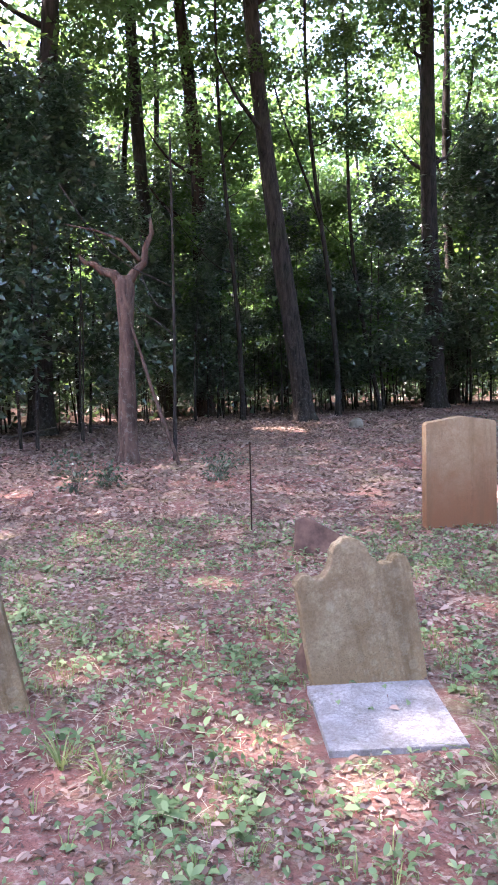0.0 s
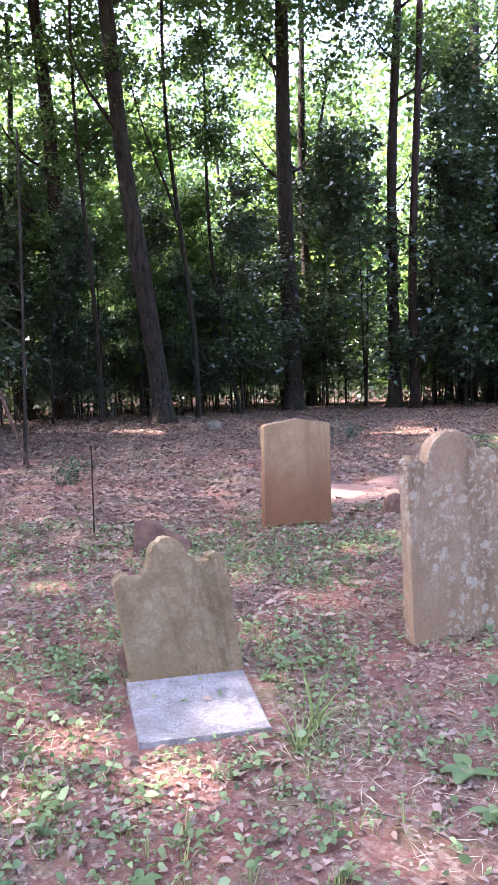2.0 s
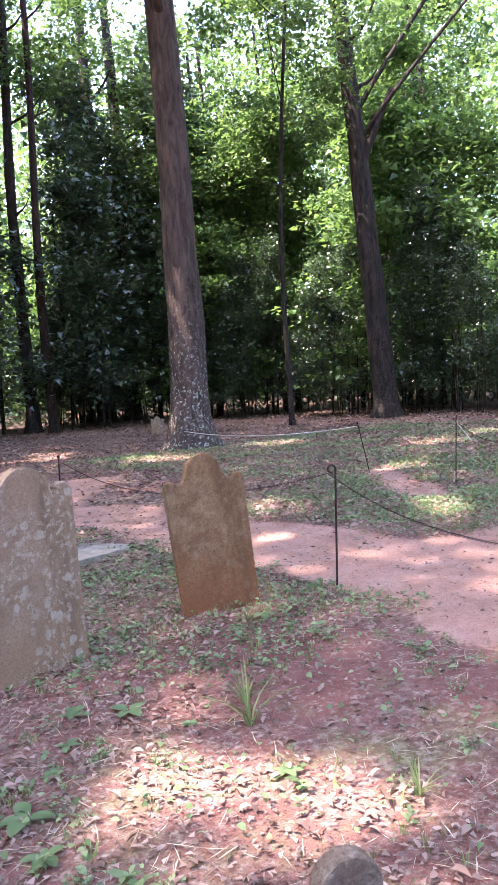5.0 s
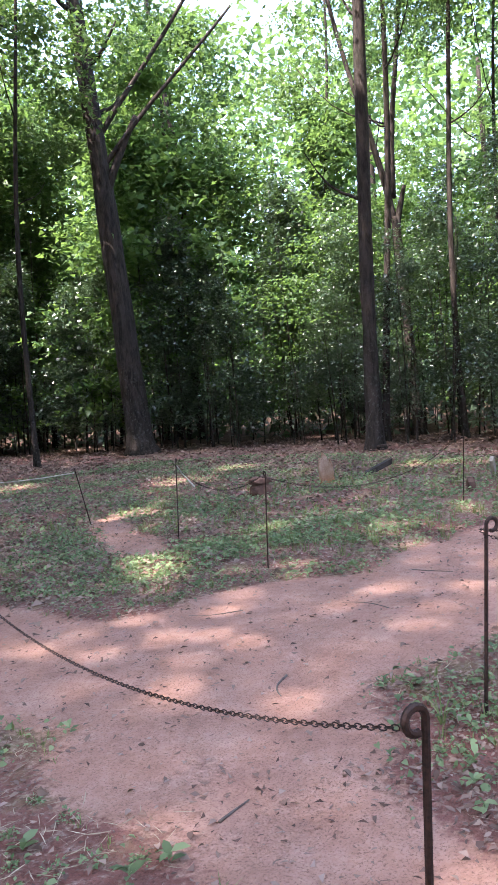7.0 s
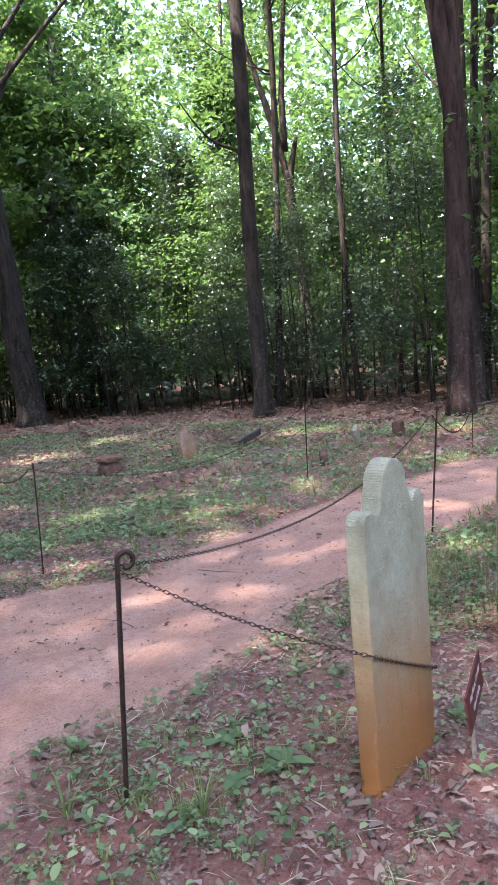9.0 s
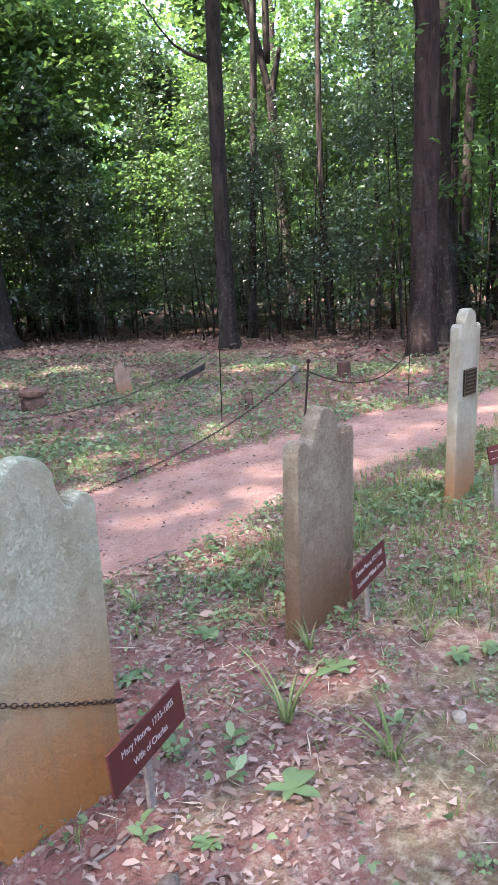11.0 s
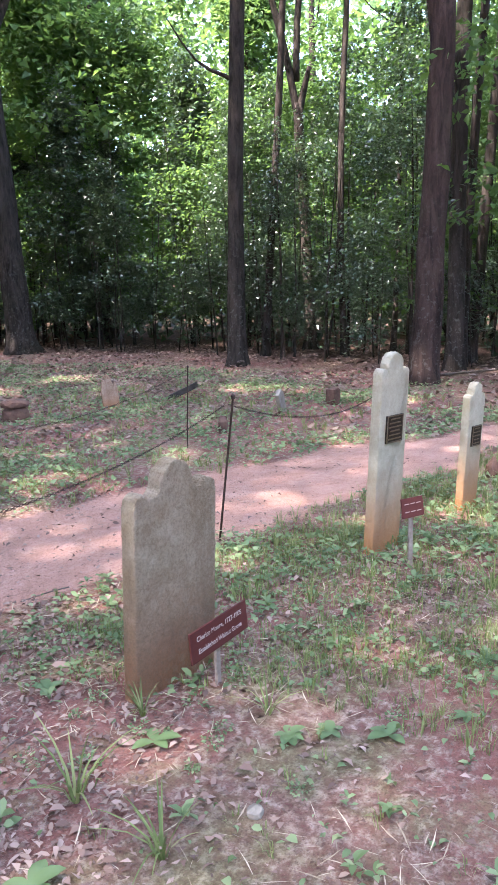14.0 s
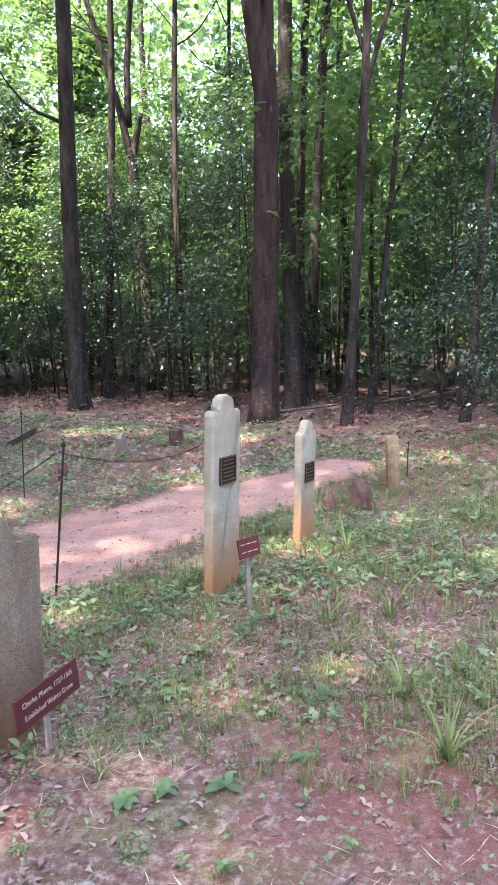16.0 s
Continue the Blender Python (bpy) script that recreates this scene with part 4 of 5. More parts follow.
for i in range(17):
    bx, by, nx, ny = along_border(0.36 + 0.28 * (i + fr.uniform(0, 1)) / 17)
    d = fr.uniform(3, 9)
    understory(bx + nx * d, by + ny * d, "maple", fr.uniform(1.1, 1.45), i, "young trees in the wood")
for i in range(9):
    bx, by, nx, ny = along_border(0.48 + 0.17 * (i + fr.uniform(0, 1)) / 9)
    d = fr.uniform(5, 12)
    tree(bx + nx * d, by + ny * d, fr.uniform(0.1, 0.2), 18, (fr.uniform(-0.04, 0.04), 0.06), 0.2, crown=cr(i), crown_z=fr.uniform(6.5, 10), crown_scale=fr.uniform(0.9, 1.15), label="broadleaf forest tree with a full green crown", limbs=3, flare=1.2, name="forest_tree", sides=7)
# slim forest trees further in
for i in range(46):
    s = (i + fr.uniform(0, 1)) / 46
    bx, by, nx, ny = along_border(s)
    d = fr.uniform(5, 24)
    bare_top = i % 2
    forked = [(fr.uniform(5, 8), fr.uniform(-0.25, 0.25), fr.uniform(-0.2, 0.3), 0.06, 6)] if i % 3 == 0 else ()
    tree(bx + nx * d, by + ny * d, fr.uniform(0.07, 0.2), fr.uniform(13, 20), (fr.uniform(-0.06, 0.06), fr.uniform(0.0, 0.1)), fr.uniform(0.1, 0.3), crown=None if bare_top else cr(i), crown_z=fr.uniform(6, 12), crown_scale=fr.uniform(0.55, 0.9), label="slim forest tree deep in the wood", stems=forked, limbs=3, flare=1.2, name="forest_tree", sides=7)


def saplings():
    """Thin bare stems that fill the lower wood."""
    r = random.Random(17)
    bm = bmesh.new()
    for k in range(420):
        bx, by, nx, ny = along_border(r.uniform(0.02, 0.98))
        d = 0.2 + 11 * r.random() ** 1.3
        x, y = bx + nx * d, by + ny * d
        h, lx, ly, ph = r.uniform(2.5, 6.5), r.uniform(-0.09, 0.09), r.uniform(-0.1, 0.05), r.uniform(0, 6)
        z0, r0 = on(x, y), r.uniform(0.012, 0.04)
        tube(bm, [(x + lx * z + 0.05 * math.sin(z * 1.3 + ph), y + ly * z + 0.05 * math.cos(z + ph), z0 + z) for z in np.linspace(-0.1, h, 6)], list(np.linspace(r0, 0.006, 6)), 5, False)
    tagged(part("sapling_stems", bm, BARK, smooth=True), "thin dark bare stems crowded in the shady wood", "undergrowth", kind="stuff")


saplings()


def belt(name, n, near, far, low, high, size, material, label, gap, seed, behind=False, tone=0.45):
    """Leaves of the woods that go on behind, in drifts with gaps, by distance behind the wood's border."""
    r = np.random.default_rng(seed)
    x, y = r.uniform(-75, 90, n * 8), r.uniform(-70, 95, n * 8)
    d = inside_wood(x, y)
    back = (x + y < -6) & (np.hypot(x - 2, y - 2) > 26)
    d = np.where(back, np.hypot(x - 2, y - 2) - 12 if behind else -1, d)
    ok = (d > near) & (d < far)
    x, y = x[ok][:n], y[ok][:n]
    n = len(x)
    z = low + (high - low) * r.uniform(0, 1, n) ** 1.15
    a = np.arctan2(y - 2, x - 2)
    keep = wave(x * 0.45, y * 0.45, 1) + wave(a * 30, z * 0.5, 2) + r.normal(size=n) * 0.35 - (z / high) ** 2 * gap > -tone
    c = np.stack([x, y, z], 1)[keep]
    m = len(c)
    ln = r.uniform(0.6, 1.3, m) * size
    v = sliver_corners(c, r.normal(size=(m, 3)), unit(r.normal(size=(m, 3)) * 0.6 + [0, 0, 1]), ln, ln * 0.65)
    tagged(link_mesh(name, quads(name, v, 3, material), None), label, "woods", kind="stuff")


belt("thicket", 45000, 8, 20, 0.1, 5.5, 0.36, HOLLY, "dark evergreen thicket inside the wood", 0.2, 3, tone=0.8)
belt("thicket", 60000, 3, 13, 0.0, 2.6, 0.28, HOLLY, "low dark evergreen growth on the forest floor", 0.0, 6, tone=0.8)
belt("middle_woods", 110000, 11, 28, 1.0, 19, 0.42, MAPLE, "sunlit green woods behind the edge", 0.3, 4, tone=0.6)
belt("far_woods", 190000, 28, 46, 0.0, 30, 0.72, CANOPY, "sunlit green woods in the distance", 0.1, 5, True, 0.7)



def distant_woods():
    """The solid mass of the woods a long way off, one backdrop sheet with an uneven line of crowns."""
    bm = bmesh.new()
    rows = []
    for k in range(361):
        a = math.radians(k)
        jag = 2.2 * math.sin(17 * a) + 1.6 * math.sin(41 * a + 1) + 1.2 * math.sin(83 * a + 2) + 0.8 * math.sin(151 * a)
        far = 78 + 3 * math.sin(23 * a) + 2 * math.sin(67 * a + 3)
        rows.append([bm.verts.new((3 + math.cos(a) * (far + lean), 3 + math.sin(a) * (far + lean), z)) for lean, z in ((0, -1.0), (1.2, 7.0), (0.3, 13.0 + jag * 0.5), (2.2, 18.5 + jag))])
    for lo, hi in zip(rows, rows[1:]):
        for j in range(3):
            bm.faces.new((lo[j], hi[j], hi[j + 1], lo[j + 1]))
    tagged(part("distant_woods", bm, FARWOODS), "solid green backdrop of distant woods, lit and shaded foliage painted on", "woods", kind="structure")


distant_woods()

# spots to be sunlit through gaps in the added leaf layer: place and half-axes
OPEN = [(1.05, 1.65, 0.62, 0.55), (8.4, 13.6, 0.9, 1.0), (11.4, 13.4, 0.9, 0.8), (2.6, 8.25, 0.4, 0.3), (8.0, 18.2, 0.6, 0.8), (5.5, 6.4, 0.4, 0.5), (1.2, 20.5, 0.7, 1.2), (-2.9, 11.1, 0.2, 0.4),
        (2.2, 8.8, 0.2, 0.4), (7.1, 17.0, 0.9, 0.5), (8.9, 7.5, 0.5, 0.4), (6.5, 4.8, 0.35, 0.3), (6.1, 4.4, 0.3, 0.4), (4.75, 3.2, 0.15, 0.3), (8.1, 4.7, 0.5, 0.35), (8.4, 3.3, 0.4, 0.3), (9.8, 2.95, 0.25, 0.3),
        (8.4, 1.7, 0.3, 0.4), (7.2, 1.1, 0.2, 0.25), (14.3, 2.5, 0.45, 0.35), (14.7, 5.2, 0.4, 0.8), (14.7, 9.8, 0.8, 0.6), (4.0, 2.0, 0.15, 0.2), (11.2, 1.85, 0.4, 0.4), (14.3, 3.4, 0.4, 0.35), (12.4, 9.6, 0.9, 0.7),
        (8.1, 0.95, 0.18, 0.14), (9.15, 1.2, 0.4, 0.22), (9.1, -0.45, 0.25, 0.35), (9.75, -0.55, 0.2, 0.3), (5.82, -0.53, 0.1, 0.1), (12.9, -0.1, 0.3, 0.25)]


def overhead():
    """Unseen leaves added overhead to shade the graveyard, with ragged gaps that let the sun through."""
    n = 108000
    r = np.random.default_rng(8)
    side = int(math.sqrt(n))
    gx, gy = np.meshgrid(np.linspace(-8, 26, side), np.linspace(-4.5, 32, side))
    gx, gy = gx.ravel() + r.normal(size=side * side) * 0.09, gy.ravel() + r.normal(size=side * side) * 0.09
    n = len(gx)
    z = r.uniform(16.5, 20.5, n)
    keep = inside_wood(gx, gy) < np.where((gx > 14) & (gy < 13), 3.2, 2.0)
    for ox, oy, rx, ry in OPEN:
        ragged = 0.55 * wave(gx * 2.6, gy * 2.6, ox * 3)
        q = ((gx - ox) / rx) ** 2 + ((gy - oy) / ry) ** 2
        keep &= (q > 1 + ragged + 0.3 * r.normal(size=n)) | (r.uniform(size=n) < 0.13)
    z, gx, gy = z[keep], gx[keep], gy[keep]
    m = len(z)
    c = np.stack([gx + SUN.x / SUN.z * z, gy + SUN.y / SUN.z * z, z], 1)
    ln = r.uniform(0.26, 0.4, m)
    v = sliver_corners(c, r.normal(size=(m, 3)) * [1, 1, 0.4], unit(r.normal(size=(m, 3)) * 0.5 + [0, 0, 1]), ln, ln * 0.75)
    tagged(link_mesh("overhead_shade_leaves", quads("overhead_shade_leaves", v, 3, CANOPY), None), "unseen leaf layer added above to shade the clearing", "foliage", kind="stuff")


overhead()


# a few leafy sprouts and low boughs at the wood's edge
for x, y, sc in ((-4.7, 16.2, 0.95), (-5.8, 14.6, 0.9), (-3.7, 18.2, 1.0), (-7.5, 17.0, 1.1)):
    understory(x, y, "holly", sc, 1, "hollies along the wood's edge")
understory(14.6, -1.2, "holly", 0.55, 2, "hollies along the wood's edge")


def seedling(x, y, h, seed):
    """A knee-high holly shoot: a few thin stems with leaves all the way up."""
    r = np.random.default_rng(seed)
    t = thing("holly_seedling", pose(x, y, on(x, y)), "small dark green holly seedling in the leaf litter", "shrub", "holly seedlings")
    tips = []
    for k in range(4):
        a, reach = r.uniform(0, 6.28), r.uniform(0.2, 0.9) * h
        q = [(math.cos(a) * reach * s * s, math.sin(a) * reach * s * s, h * s * r.uniform(0.9, 1.0) - 0.01) for s in np.linspace(0, 1, 5)]
        part("stem", tube(bmesh.new(), q, list(np.linspace(0.006, 0.002, 5)), 5, False), TWIG, t)
        tips += q[1:]
    link_mesh("leaves", quads("leaves", spray(260, np.array(tips), 0.07, 0.06, 0.7, seed, 4), 4, HOLLY), None, t)


for k, (x, y, h) in enumerate(((-2.55, 9.6, 0.5), (-0.75, 10.4, 0.32), (4.4, 14.6, 0.5), (-2.2, 10.2, 0.3), (5.4, 16.0, 0.3))):
    seedling(x, y, h, 60 + k)


# ---- ground cover ----
def scatter(n, x0, x1, y0, y1, seed, want):
    """Random places kept with the chance that want gives."""
    r = np.random.default_rng(seed)
    x, y = r.uniform(x0, x1, n), r.uniform(y0, y1, n)
    ok = r.uniform(0, 1, n) < want(x, y)
    return x[ok], y[ok], r


def off_path(x, y, soft=0.25):
    slab_free = np.where((np.abs(x + 0.29) < 0.34) & (np.abs(y - 2.9) < 0.34), 0.04, 1.0)
    return slab_free * np.clip(0.5 - (way_depth(x, y) + 0.16 * wave(x * 1.1, y * 1.1, 4.0)) / soft, 0, 1)


def lay(name, x, y, r, lo, hi, slim, tilt, lift, material, label, category, droop=0.0, corners=4):
    """Loose leaves lying on the ground."""
    m = len(x)
    ln = r.uniform(lo, hi, m)
    a = r.uniform(0, 2 * math.pi, m)
    way = np.stack([np.cos(a), np.sin(a), r.normal(size=m) * tilt * 0.5 + droop], 1)
    up = unit(r.normal(size=(m, 3)) * tilt + [0, 0, 1])
    c = np.stack([x, y, land(x, y) + r.uniform(0.2, 1, m) * lift], 1)
    w = ln * slim * r.uniform(0.75, 1.3, m)
    v = sliver_corners(c, way, up, ln, w) if corners == 3 else leaf_corners(c, way, up, ln, w, 0.35) if corners == 4 else broad_corners(c, way, up, ln, w, 0.3, r.uniform(-0.15, 0.5, (m, 1)))
    ob = link_mesh(name, quads(name, v, corners, material), None)
    return tagged(ob, label, category, kind="stuff")


def clay_bare(x, y):
    """Thins the litter where the red clay lies open."""
    q = ((x - 6.1) / 1.2) ** 2 + ((y + 0.95) / 0.75) ** 2
    q = np.minimum(q, ((x - 2.2) / 0.9) ** 2 + ((y - 1.9) / 0.8) ** 2)
    return np.clip(0.2 + 0.8 * (q + 0.5 * wave(x * 2.2, y * 2.2, 1.9) - 0.5) / 0.8, 0.2, 1)


def litter_share(x, y):
    thick = (0.62 + 0.4 * wave(x * 0.9, y * 0.9, 7.0)) * clay_bare(x, y)
    return np.clip(0.05 + off_path(x, y) * thick, 0, 1)


def deep_litter(x, y):
    """Fallen leaves lie thicker towards the wood."""
    return np.clip(litter_share(x, y) * np.clip(0.25 + (y - 4.5 + 0.1 * x) / 4, 0.25, 1.0), 0.03, 1)


lay("leaf_litter", *scatter(60000, -3.5, 8.5, -1.8, 8.5, 21, litter_share), 0.016, 0.055, 0.45, 0.38, 0.016, DRY, "dry brown and pale fallen leaves over clay", "leaf litter", corners=6)
lay("leaf_litter", *scatter(190000, -3.5, 9.0, -2.0, 8.5, 31, litter_share), 0.012, 0.04, 0.4, 0.4, 0.016, DRY, "broken bits of dry leaf over clay", "leaf litter", corners=3)
lay("leaf_litter", *scatter(230000, -8, 17, 4, 27, 22, lambda x, y: deep_litter(x, y) * (inside_wood(x, y) < 2.5)), 0.04, 0.1, 0.42, 0.45, 0.03, DRY, "dry fallen leaves towards the wood", "leaf litter", corners=3)
lay("leaf_litter", *scatter(130000, -14, 24, -8, 36, 29, lambda x, y: np.where(np.abs(inside_wood(x, y) + 1.5) < 5.0, 0.7, 0.0) * off_path(x, y)), 0.06, 0.14, 0.45, 0.45, 0.04, DRY, "brown leaf litter along the wood's edge", "leaf litter", corners=3)
lay("straw", *scatter(60000, -3.5, 10, -2.5, 7, 23, lambda x, y: off_path(x, y) * np.clip(0.35 + wave(x, y, 9.0), 0, 1)), 0.04, 0.13, 0.035, 0.25, 0.022, STRAW, "bleached dead grass stems lying on the soil", "straw", corners=3)


lay("path_debris", *scatter(26000, 1.5, 13, -1, 9, 33, lambda x, y: np.clip(way_depth(x, y) / 0.2 + 0.3, 0, 1) * np.clip(0.3 + 0.9 * wave(x * 1.2, y * 1.2, 2.7), 0.06, 1)), 0.012, 0.05, 0.3, 0.4, 0.012, BARKBITS, "small dark bits of bark and leaf on the clay path", "debris", corners=3)


def green_share(x, y):
    t = 0.5 + 0.75 * wave(x * 0.75, y * 0.75, 3.3) + 0.4 * wave(x * 2.1, y * 2.1, 1.1)
    front = np.clip((y - 1.0 + 0.25 * x) / 0.9, 0.22, 1.0) * np.clip((8.2 - y) / 2, 0.12, 1.0)
    trodden = np.where((x > 0.6) & (x < 3.6) & (y < 2.7 - 0.1 * x), 0.16, 1.0)
    return np.clip(t, 0.03, 1) * off_path(x, y) * np.where(x > 6.7, 1.0, front * trodden)


def far_green(x, y):
    """Ground cover between the path and the wood, thin towards the trees."""
    east = np.clip((x - 5.0) / 2, 0, 1) * np.clip(0.5 + 0.9 * wave(x * 0.6, y * 0.6, 6.1), 0.12, 1)
    return green_share(x, y) * np.clip((-inside_wood(x, y) - 1.0) / 3, 0, 1) * np.where((x > 7.6) | (y > 2.2), east, 0.0)


lay("ground_ivy", *scatter(70000, -3.5, 8, -2, 7.5, 24, green_share), 0.016, 0.042, 0.7, 0.5, 0.045, WEED, "low creeping green weeds among the litter", "ground cover", corners=6)
lay("ground_ivy", *scatter(190000, 5, 17.5, -4, 15, 25, far_green), 0.03, 0.07, 0.6, 0.5, 0.07, WEED, "low green ground cover beyond the path", "ground cover", corners=3)


def rosettes(name, x, y, r, leaves, lo, hi, material, label):
    """Small plants, each a whorl of broad leaves."""
    m = len(x)
    k = np.repeat(np.arange(m), leaves)
    size = r.uniform(lo, hi, m)[k] * r.uniform(0.7, 1.2, m * leaves)
    a = r.uniform(0, 6.28, m)[k] + np.tile(np.arange(leaves), m) * 2 * math.pi / leaves + r.normal(size=m * leaves) * 0.3
    lift = r.uniform(0.05, 0.6, m * leaves)
    way = np.stack([np.cos(a), np.sin(a), lift], 1)
    c = np.stack([x[k], y[k], land(x, y)[k] + r.uniform(0.005, 0.05, m * leaves)], 1)
    v = broad_corners(c, way, np.tile([0.0, 0.0, 1.0], (m * leaves, 1)) + r.normal(size=(m * leaves, 3)) * 0.25, size, size * 0.5, 0.25, 0.15)
    tagged(link_mesh(name, quads(name, v, 6, material), None), label, "weeds", kind="stuff")


rosettes("weeds", *scatter(9000, -3.5, 10, -2.5, 7.5, 26, lambda x, y: green_share(x, y) * 0.8), 6, 0.02, 0.06, WEED, "small broadleaf weeds with pointed leaves")


def blades(name, x, y, r, each, lo, hi, wide, material, label):
    """Tufts of grass: each blade is bent once."""
    m = len(x)
    k = np.repeat(np.arange(m), each)
    n = len(k)
    a = r.uniform(0, 6.28, n)
    ln = (r.uniform(lo, hi, m)[k] * r.uniform(0.5, 1.2, n))[:, None]
    out = np.stack([np.cos(a), np.sin(a), np.zeros(n)], 1)
    side = np.stack([-np.sin(a), np.cos(a), np.zeros(n)], 1) * wide * 0.5
    root = np.stack([x[k], y[k], land(x, y)[k] - 0.005], 1) + out * r.uniform(0, 0.03, (n, 1))
    s = r.uniform(0.15, 0.6, (n, 1))
    mid = root + out * ln * s * 0.4 + [0, 0, 1] * ln * 0.55
    tip = root + out * ln * s * 1.25 + [0, 0, 1] * ln * r.uniform(0.45, 0.95, (n, 1))
    v = np.stack([root - side, root + side, mid + side * 0.9, mid - side * 0.9, mid - side * 0.9, mid + side * 0.9, tip + side * 0.1, tip - side * 0.1], 1).reshape(-1, 3)
    tagged(link_mesh(name, quads(name, v, 4, material), None), label, "grass", kind="stuff")


def weed_clumps(name, x, y, r, each, lo, hi, material, label):
    """Small domed weeds, each of many tiny round leaves."""
    m = len(x)
    k = np.repeat(np.arange(m), each)
    n = len(k)
    rad = r.uniform(lo, hi, m)[k]
    off = unit(r.normal(size=(n, 3)) * [1, 1, 0.8]) * r.uniform(0.3, 1, (n, 1)) * rad[:, None]
    off[:, 2] = np.abs(off[:, 2]) * 1.3
    c = np.stack([x[k], y[k], land(x, y)[k]], 1) + off
    ln = r.uniform(0.009, 0.02, n)
    v = leaf_corners(c, off * [1, 1, 0.3] + r.normal(size=(n, 3)) * 0.01, unit(r.normal(size=(n, 3)) * 0.4 + [0, 0, 1]), ln, ln * 0.7)
    tagged(link_mesh(name, quads(name, v, 4, material), None), label, "weeds", kind="stuff")


weed_clumps("weed_clumps", *scatter(1700, -2.6, 8.5, -1.6, 5.5, 34, lambda x, y: off_path(x, y) * np.clip(0.25 + 0.9 * wave(x * 1.1, y * 1.1, 8.8), 0.05, 1)), 46, 0.025, 0.06, WEED, "low bushy weeds with tiny round leaves")
lay("fallen_leaves", *scatter(900, -3.0, 8.5, -1.8, 6.0, 35, lambda x, y: off_path(x, y) * clay_bare(x, y)), 0.045, 0.085, 0.36, 0.35, 0.02, DRY, "large curled brown leaves lying about", "leaf litter", corners=6)


blades("grass", *scatter(17000, -3.5, 10, -2.5, 7.5, 27, lambda x, y: green_share(x, y) * 0.75), 7, 0.03, 0.1, 0.004, BLADE, "thin short grass in sparse tufts")
blades("grass", *scatter(14000, 6.4, 12.5, -3.4, 0.9, 30, lambda x, y: off_path(x, y) * np.clip(0.55 + 0.6 * wave(x * 1.3, y * 1.3, 2.2), 0, 1)), 6, 0.04, 0.13, 0.004, BLADE, "fine green grass beside the white gravestones")
blades("grass", *scatter(3000, 7, 15, -4, 8, 28, lambda x, y: off_path(x, y) * np.clip(0.4 + wave(x, y, 5), 0, 1)), 7, 0.06, 0.2, 0.007, BLADE, "grass in tufts towards the wood")


def grass_tuft(seed, count, length, wide):
    r = random.Random(seed)
    bm = bmesh.new()
    for k in range(count):
        a, reach, ln = r.uniform(0, 6.28), r.uniform(0.25, 0.95), length * r.uniform(0.55, 1.15)
        rows = []
        for s in (0, 0.3, 0.6, 0.85, 1.0):
            d = reach * ln * s ** 1.6
            z = ln * (s - 0.55 * reach * s * s)
            w = wide * (1 - s) ** 0.6 * 0.5 + 0.0006
            p = Vector((math.cos(a) * (0.012 + d), math.sin(a) * (0.012 + d), z - 0.01))
            o = Vector((-math.sin(a), math.cos(a), 0)) * w
            rows.append((bm.verts.new(p - o), bm.verts.new(p + Vector((0, 0, -w * 0.5))), bm.verts.new(p + o)))
        for (a0, a1, a2), (b0, b1, b2) in zip(rows, rows[1:]):
            bm.faces.new((a0, a1, b1, b0))
            bm.faces.new((a1, a2, b2, b1))
    me = bpy.data.meshes.new("grass_tuft")
    bm.to_mesh(me)
    bm.free()
    me.materials.append(BLADE)
    return me


tufts = [grass_tuft(1, 22, 0.30, 0.010), grass_tuft(2, 16, 0.24, 0.009), grass_tuft(3, 12, 0.36, 0.012)]
for k, (x, y, sc) in enumerate([(6.0, 0.06, 0.6), (5.45, -0.5, 1.0), (5.5, -0.1, 0.9), (6.05, 1.0, 0.7), (7.55, -0.87, 1.0), (8.1, -1.0, 1.0), (6.75, -1.5, 1.1), (8.75, -1.0, 0.9), (7.9, -0.7, 0.8), (7.2, -1.25, 0.9),
                                (-0.01, 2.4, 1.0), (1.51, 2.12, 0.9), (1.63, 2.3, 0.8), (1.56, 1.26, 0.7), (0.1, 2.55, 0.9), (-1.54, 2.64, 0.7), (-1.38, 2.53, 0.7), (6.25, -0.35, 0.6), (4.3, 0.75, 0.6), (8.9, 0.35, 0.8), (9.15, -0.45, 0.9), (10.2, -1.2, 0.9), (2.45, 3.3, 0.6), (4.15, 1.2, 0.6)]):
    o = link_mesh("grass_tuft", tufts[k % 3], None)
    o.matrix_basis = pose(x, y, on(x, y), 0, 0, 77 * k) @ Matrix.Scale(sc, 4)
    tagged(o, "arching tuft of long green grass", "grass", "long grass tufts")


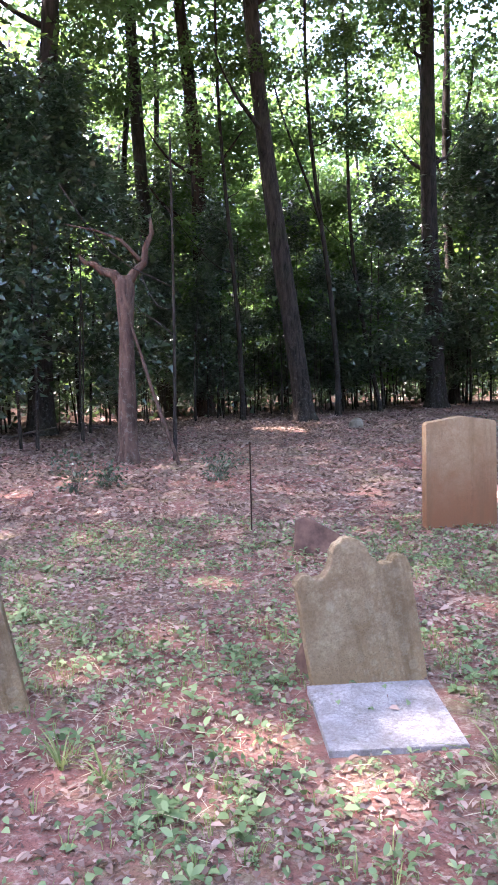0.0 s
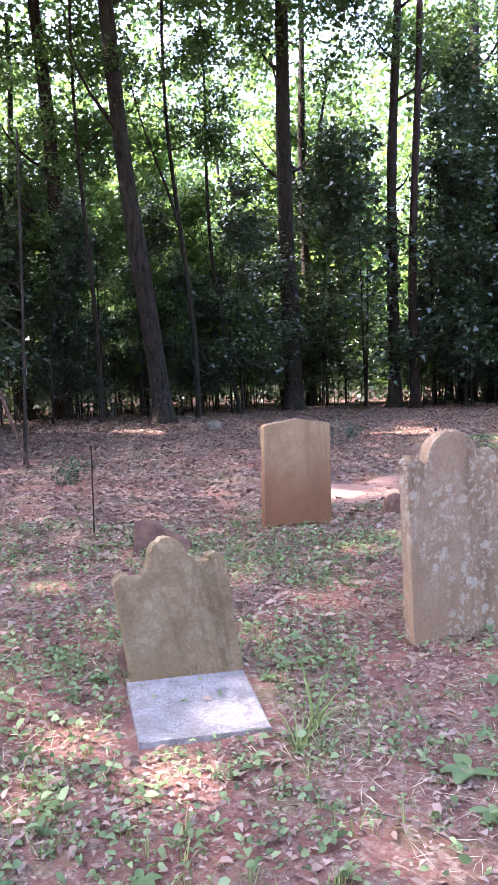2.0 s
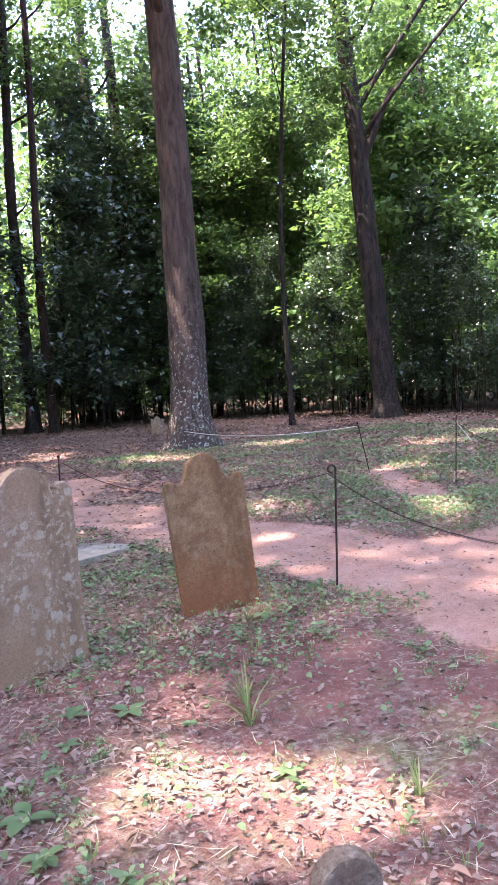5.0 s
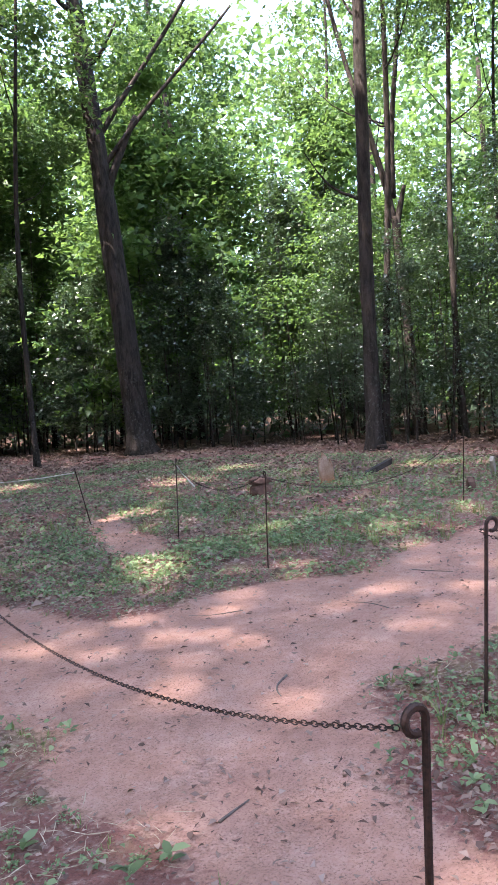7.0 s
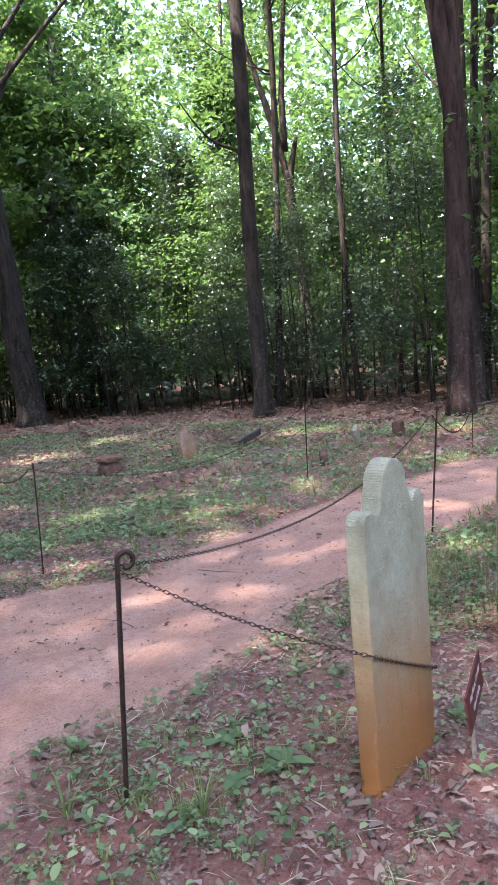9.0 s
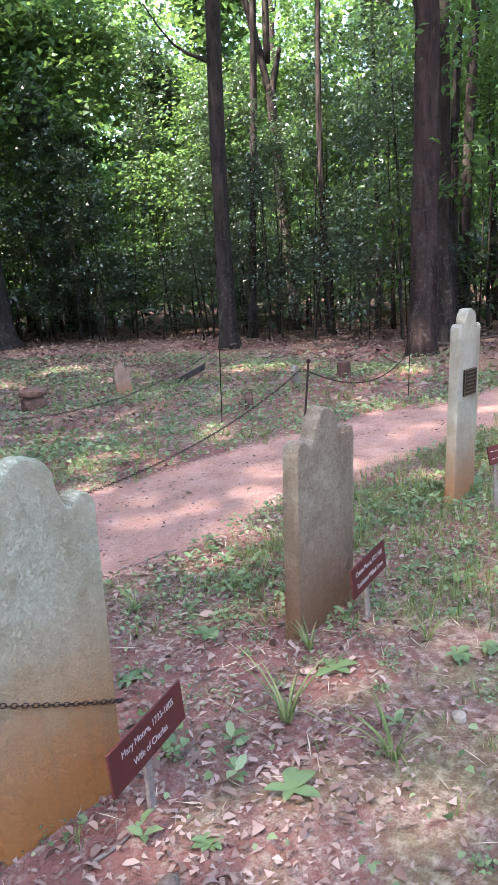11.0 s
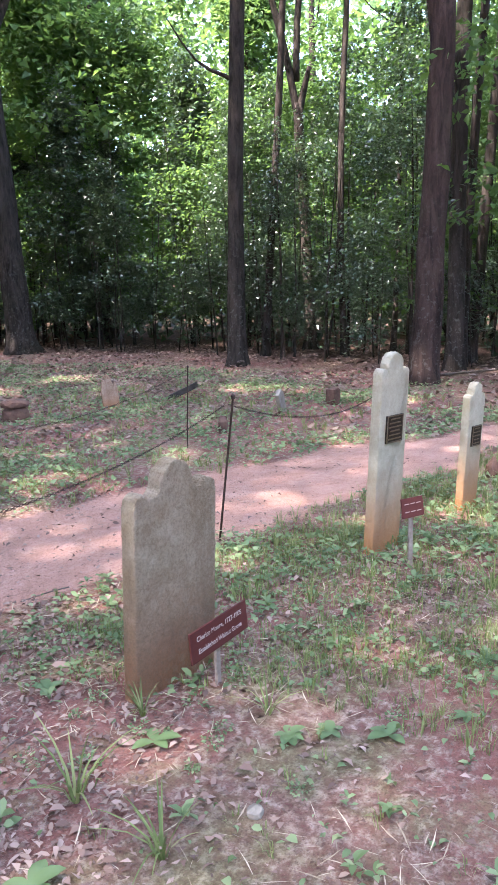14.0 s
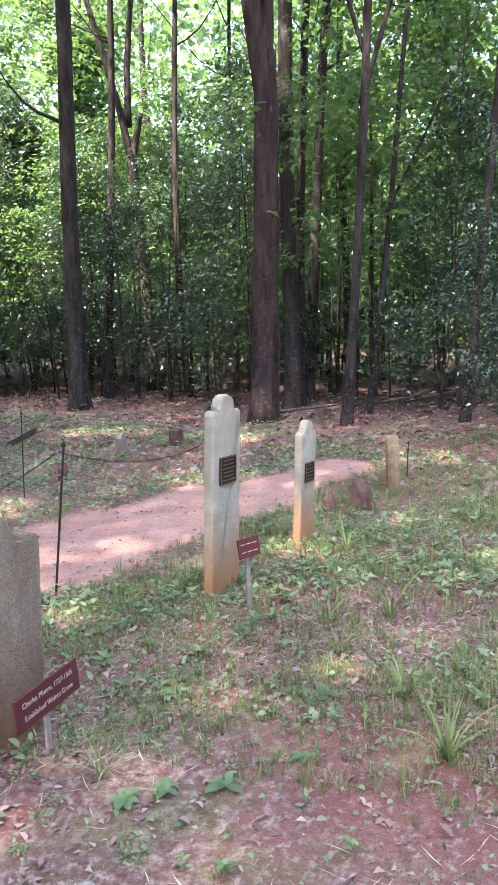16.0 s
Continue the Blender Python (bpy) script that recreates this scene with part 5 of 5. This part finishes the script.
def rosette_plant(seed, leaves, size):
    """A plant with broad pointed leaves, each cupped along its midrib."""
    r = random.Random(seed)
    bm = bmesh.new()
    heart = bm.verts.new((0, 0, 0.015))
    for k in range(leaves):
        a, ln = k * 2.4 + r.uniform(-0.3, 0.3), size * r.uniform(0.65, 1.15)
        rise = r.uniform(0.15, 0.6)
        rows = [(heart, heart, heart)]
        for s in (0.18, 0.4, 0.65, 0.88, 1.0):
            w = ln * 0.27 * math.sin(math.pi * min(1, s * 0.93 + 0.06)) ** 0.8 if s < 1 else 0.001
            d, z = ln * s, ln * (rise * s - 0.75 * rise * s * s) + 0.015
            p = Vector((math.cos(a) * d, math.sin(a) * d, z))
            o = Vector((-math.sin(a), math.cos(a), 0)) * w
            rows.append((bm.verts.new(p - o + Vector((0, 0, w * 0.3))), bm.verts.new(p), bm.verts.new(p + o + Vector((0, 0, w * 0.3)))))
        for (a0, a1, a2), (b0, b1, b2) in zip(rows, rows[1:]):
            bm.faces.new((a0, a1, b1, b0) if a0 is not a1 else (a0, b1, b0))
            bm.faces.new((a1, a2, b2, b1) if a1 is not a2 else (a1, b2, b1))
    for f in bm.faces:
        f.smooth = True
    me = bpy.data.meshes.new("broadleaf_weed")
    bm.to_mesh(me)
    bm.free()
    me.materials.append(WEED)
    return me


plants = [rosette_plant(1, 5, 0.10), rosette_plant(2, 7, 0.08), rosette_plant(3, 4, 0.12)]
spots = [(6.5, -0.38), (6.25, -0.62), (6.35, -0.8), (6.6, -1.0), (6.15, -0.5), (5.88, -0.1), (-0.65, 1.81), (-0.5, 1.66), (-1.16, 2.3), (0.58, 1.38), (1.34, 2.32), (1.2, 2.6), (1.34, 1.71), (4.57, 1.0), (4.67, 0.64), (5.94, 0.52), (4.87, -0.2),
         (0.5, 2.09), (0.46, 1.85), (7.57, -0.56), (0.85, 2.5), (1.0, 2.75), (0.7, 2.3), (2.3, 3.2), (2.55, 3.25), (5.3, 0.35), (5.5, 0.6), (5.15, -0.3), (7.0, 0.55), (7.4, 0.4), (7.7, 0.5), (4.5, 0.75), (4.75, 0.95), (0.05, 3.1), (-0.2, 3.12), (1.3, 6.45), (1.05, 6.48), (6.9, -0.3), (7.1, -0.9), (-1.6, 2.9)]
for k, (x, y) in enumerate(spots):
    o = link_mesh("broadleaf_weed", plants[k % 3], None)
    o.matrix_basis = pose(x, y, on(x, y), 0, 0, 53 * k) @ Matrix.Scale(0.5 + 0.45 * ((k * 37) % 10) / 10, 4)
    tagged(o, "broad-leaved green weed on clay", "weed", "broadleaf weeds")


def sticks():
    """Fallen twigs on the path and yard, and larger dead branches along the wood."""
    r = random.Random(9)
    for k in range(46):
        x, y = (r.uniform(-2, 9), r.uniform(-1, 6)) if k < 26 else (0, 0)
        if k >= 26:
            bx, by, nx, ny = along_border(r.uniform(0.12, 0.95))
            d = r.uniform(-1.2, 2.5)
            x, y = bx + nx * d, by + ny * d
        ln = r.uniform(0.15, 0.45) if k < 26 else r.uniform(0.8, 2.6)
        rad = r.uniform(0.003, 0.007) if k < 26 else r.uniform(0.015, 0.045)
        a, bend = r.uniform(0, 6.28), r.uniform(-0.15, 0.15)
        pts = []
        for s in np.linspace(0, 1, 6):
            px, py = x + math.cos(a) * ln * s - math.sin(a) * bend * ln * math.sin(3 * s), y + math.sin(a) * ln * s + math.cos(a) * bend * ln * math.sin(3 * s)
            pts.append((px, py, on(px, py) + rad * 0.8 + (0.0 if k < 26 else 0.12 * s * (k % 3))))
        ob = part("twig" if k < 26 else "fallen_branch", tube(bmesh.new(), pts, [rad * (1 - 0.55 * s) for s in np.linspace(0, 1, 6)], 6), TWIG, smooth=True)
        tagged(ob, "dry dead twig lying on the clay" if k < 26 else "dead fallen branch on the leaf litter", "twig" if k < 26 else "branch", "fallen wood")


sticks()
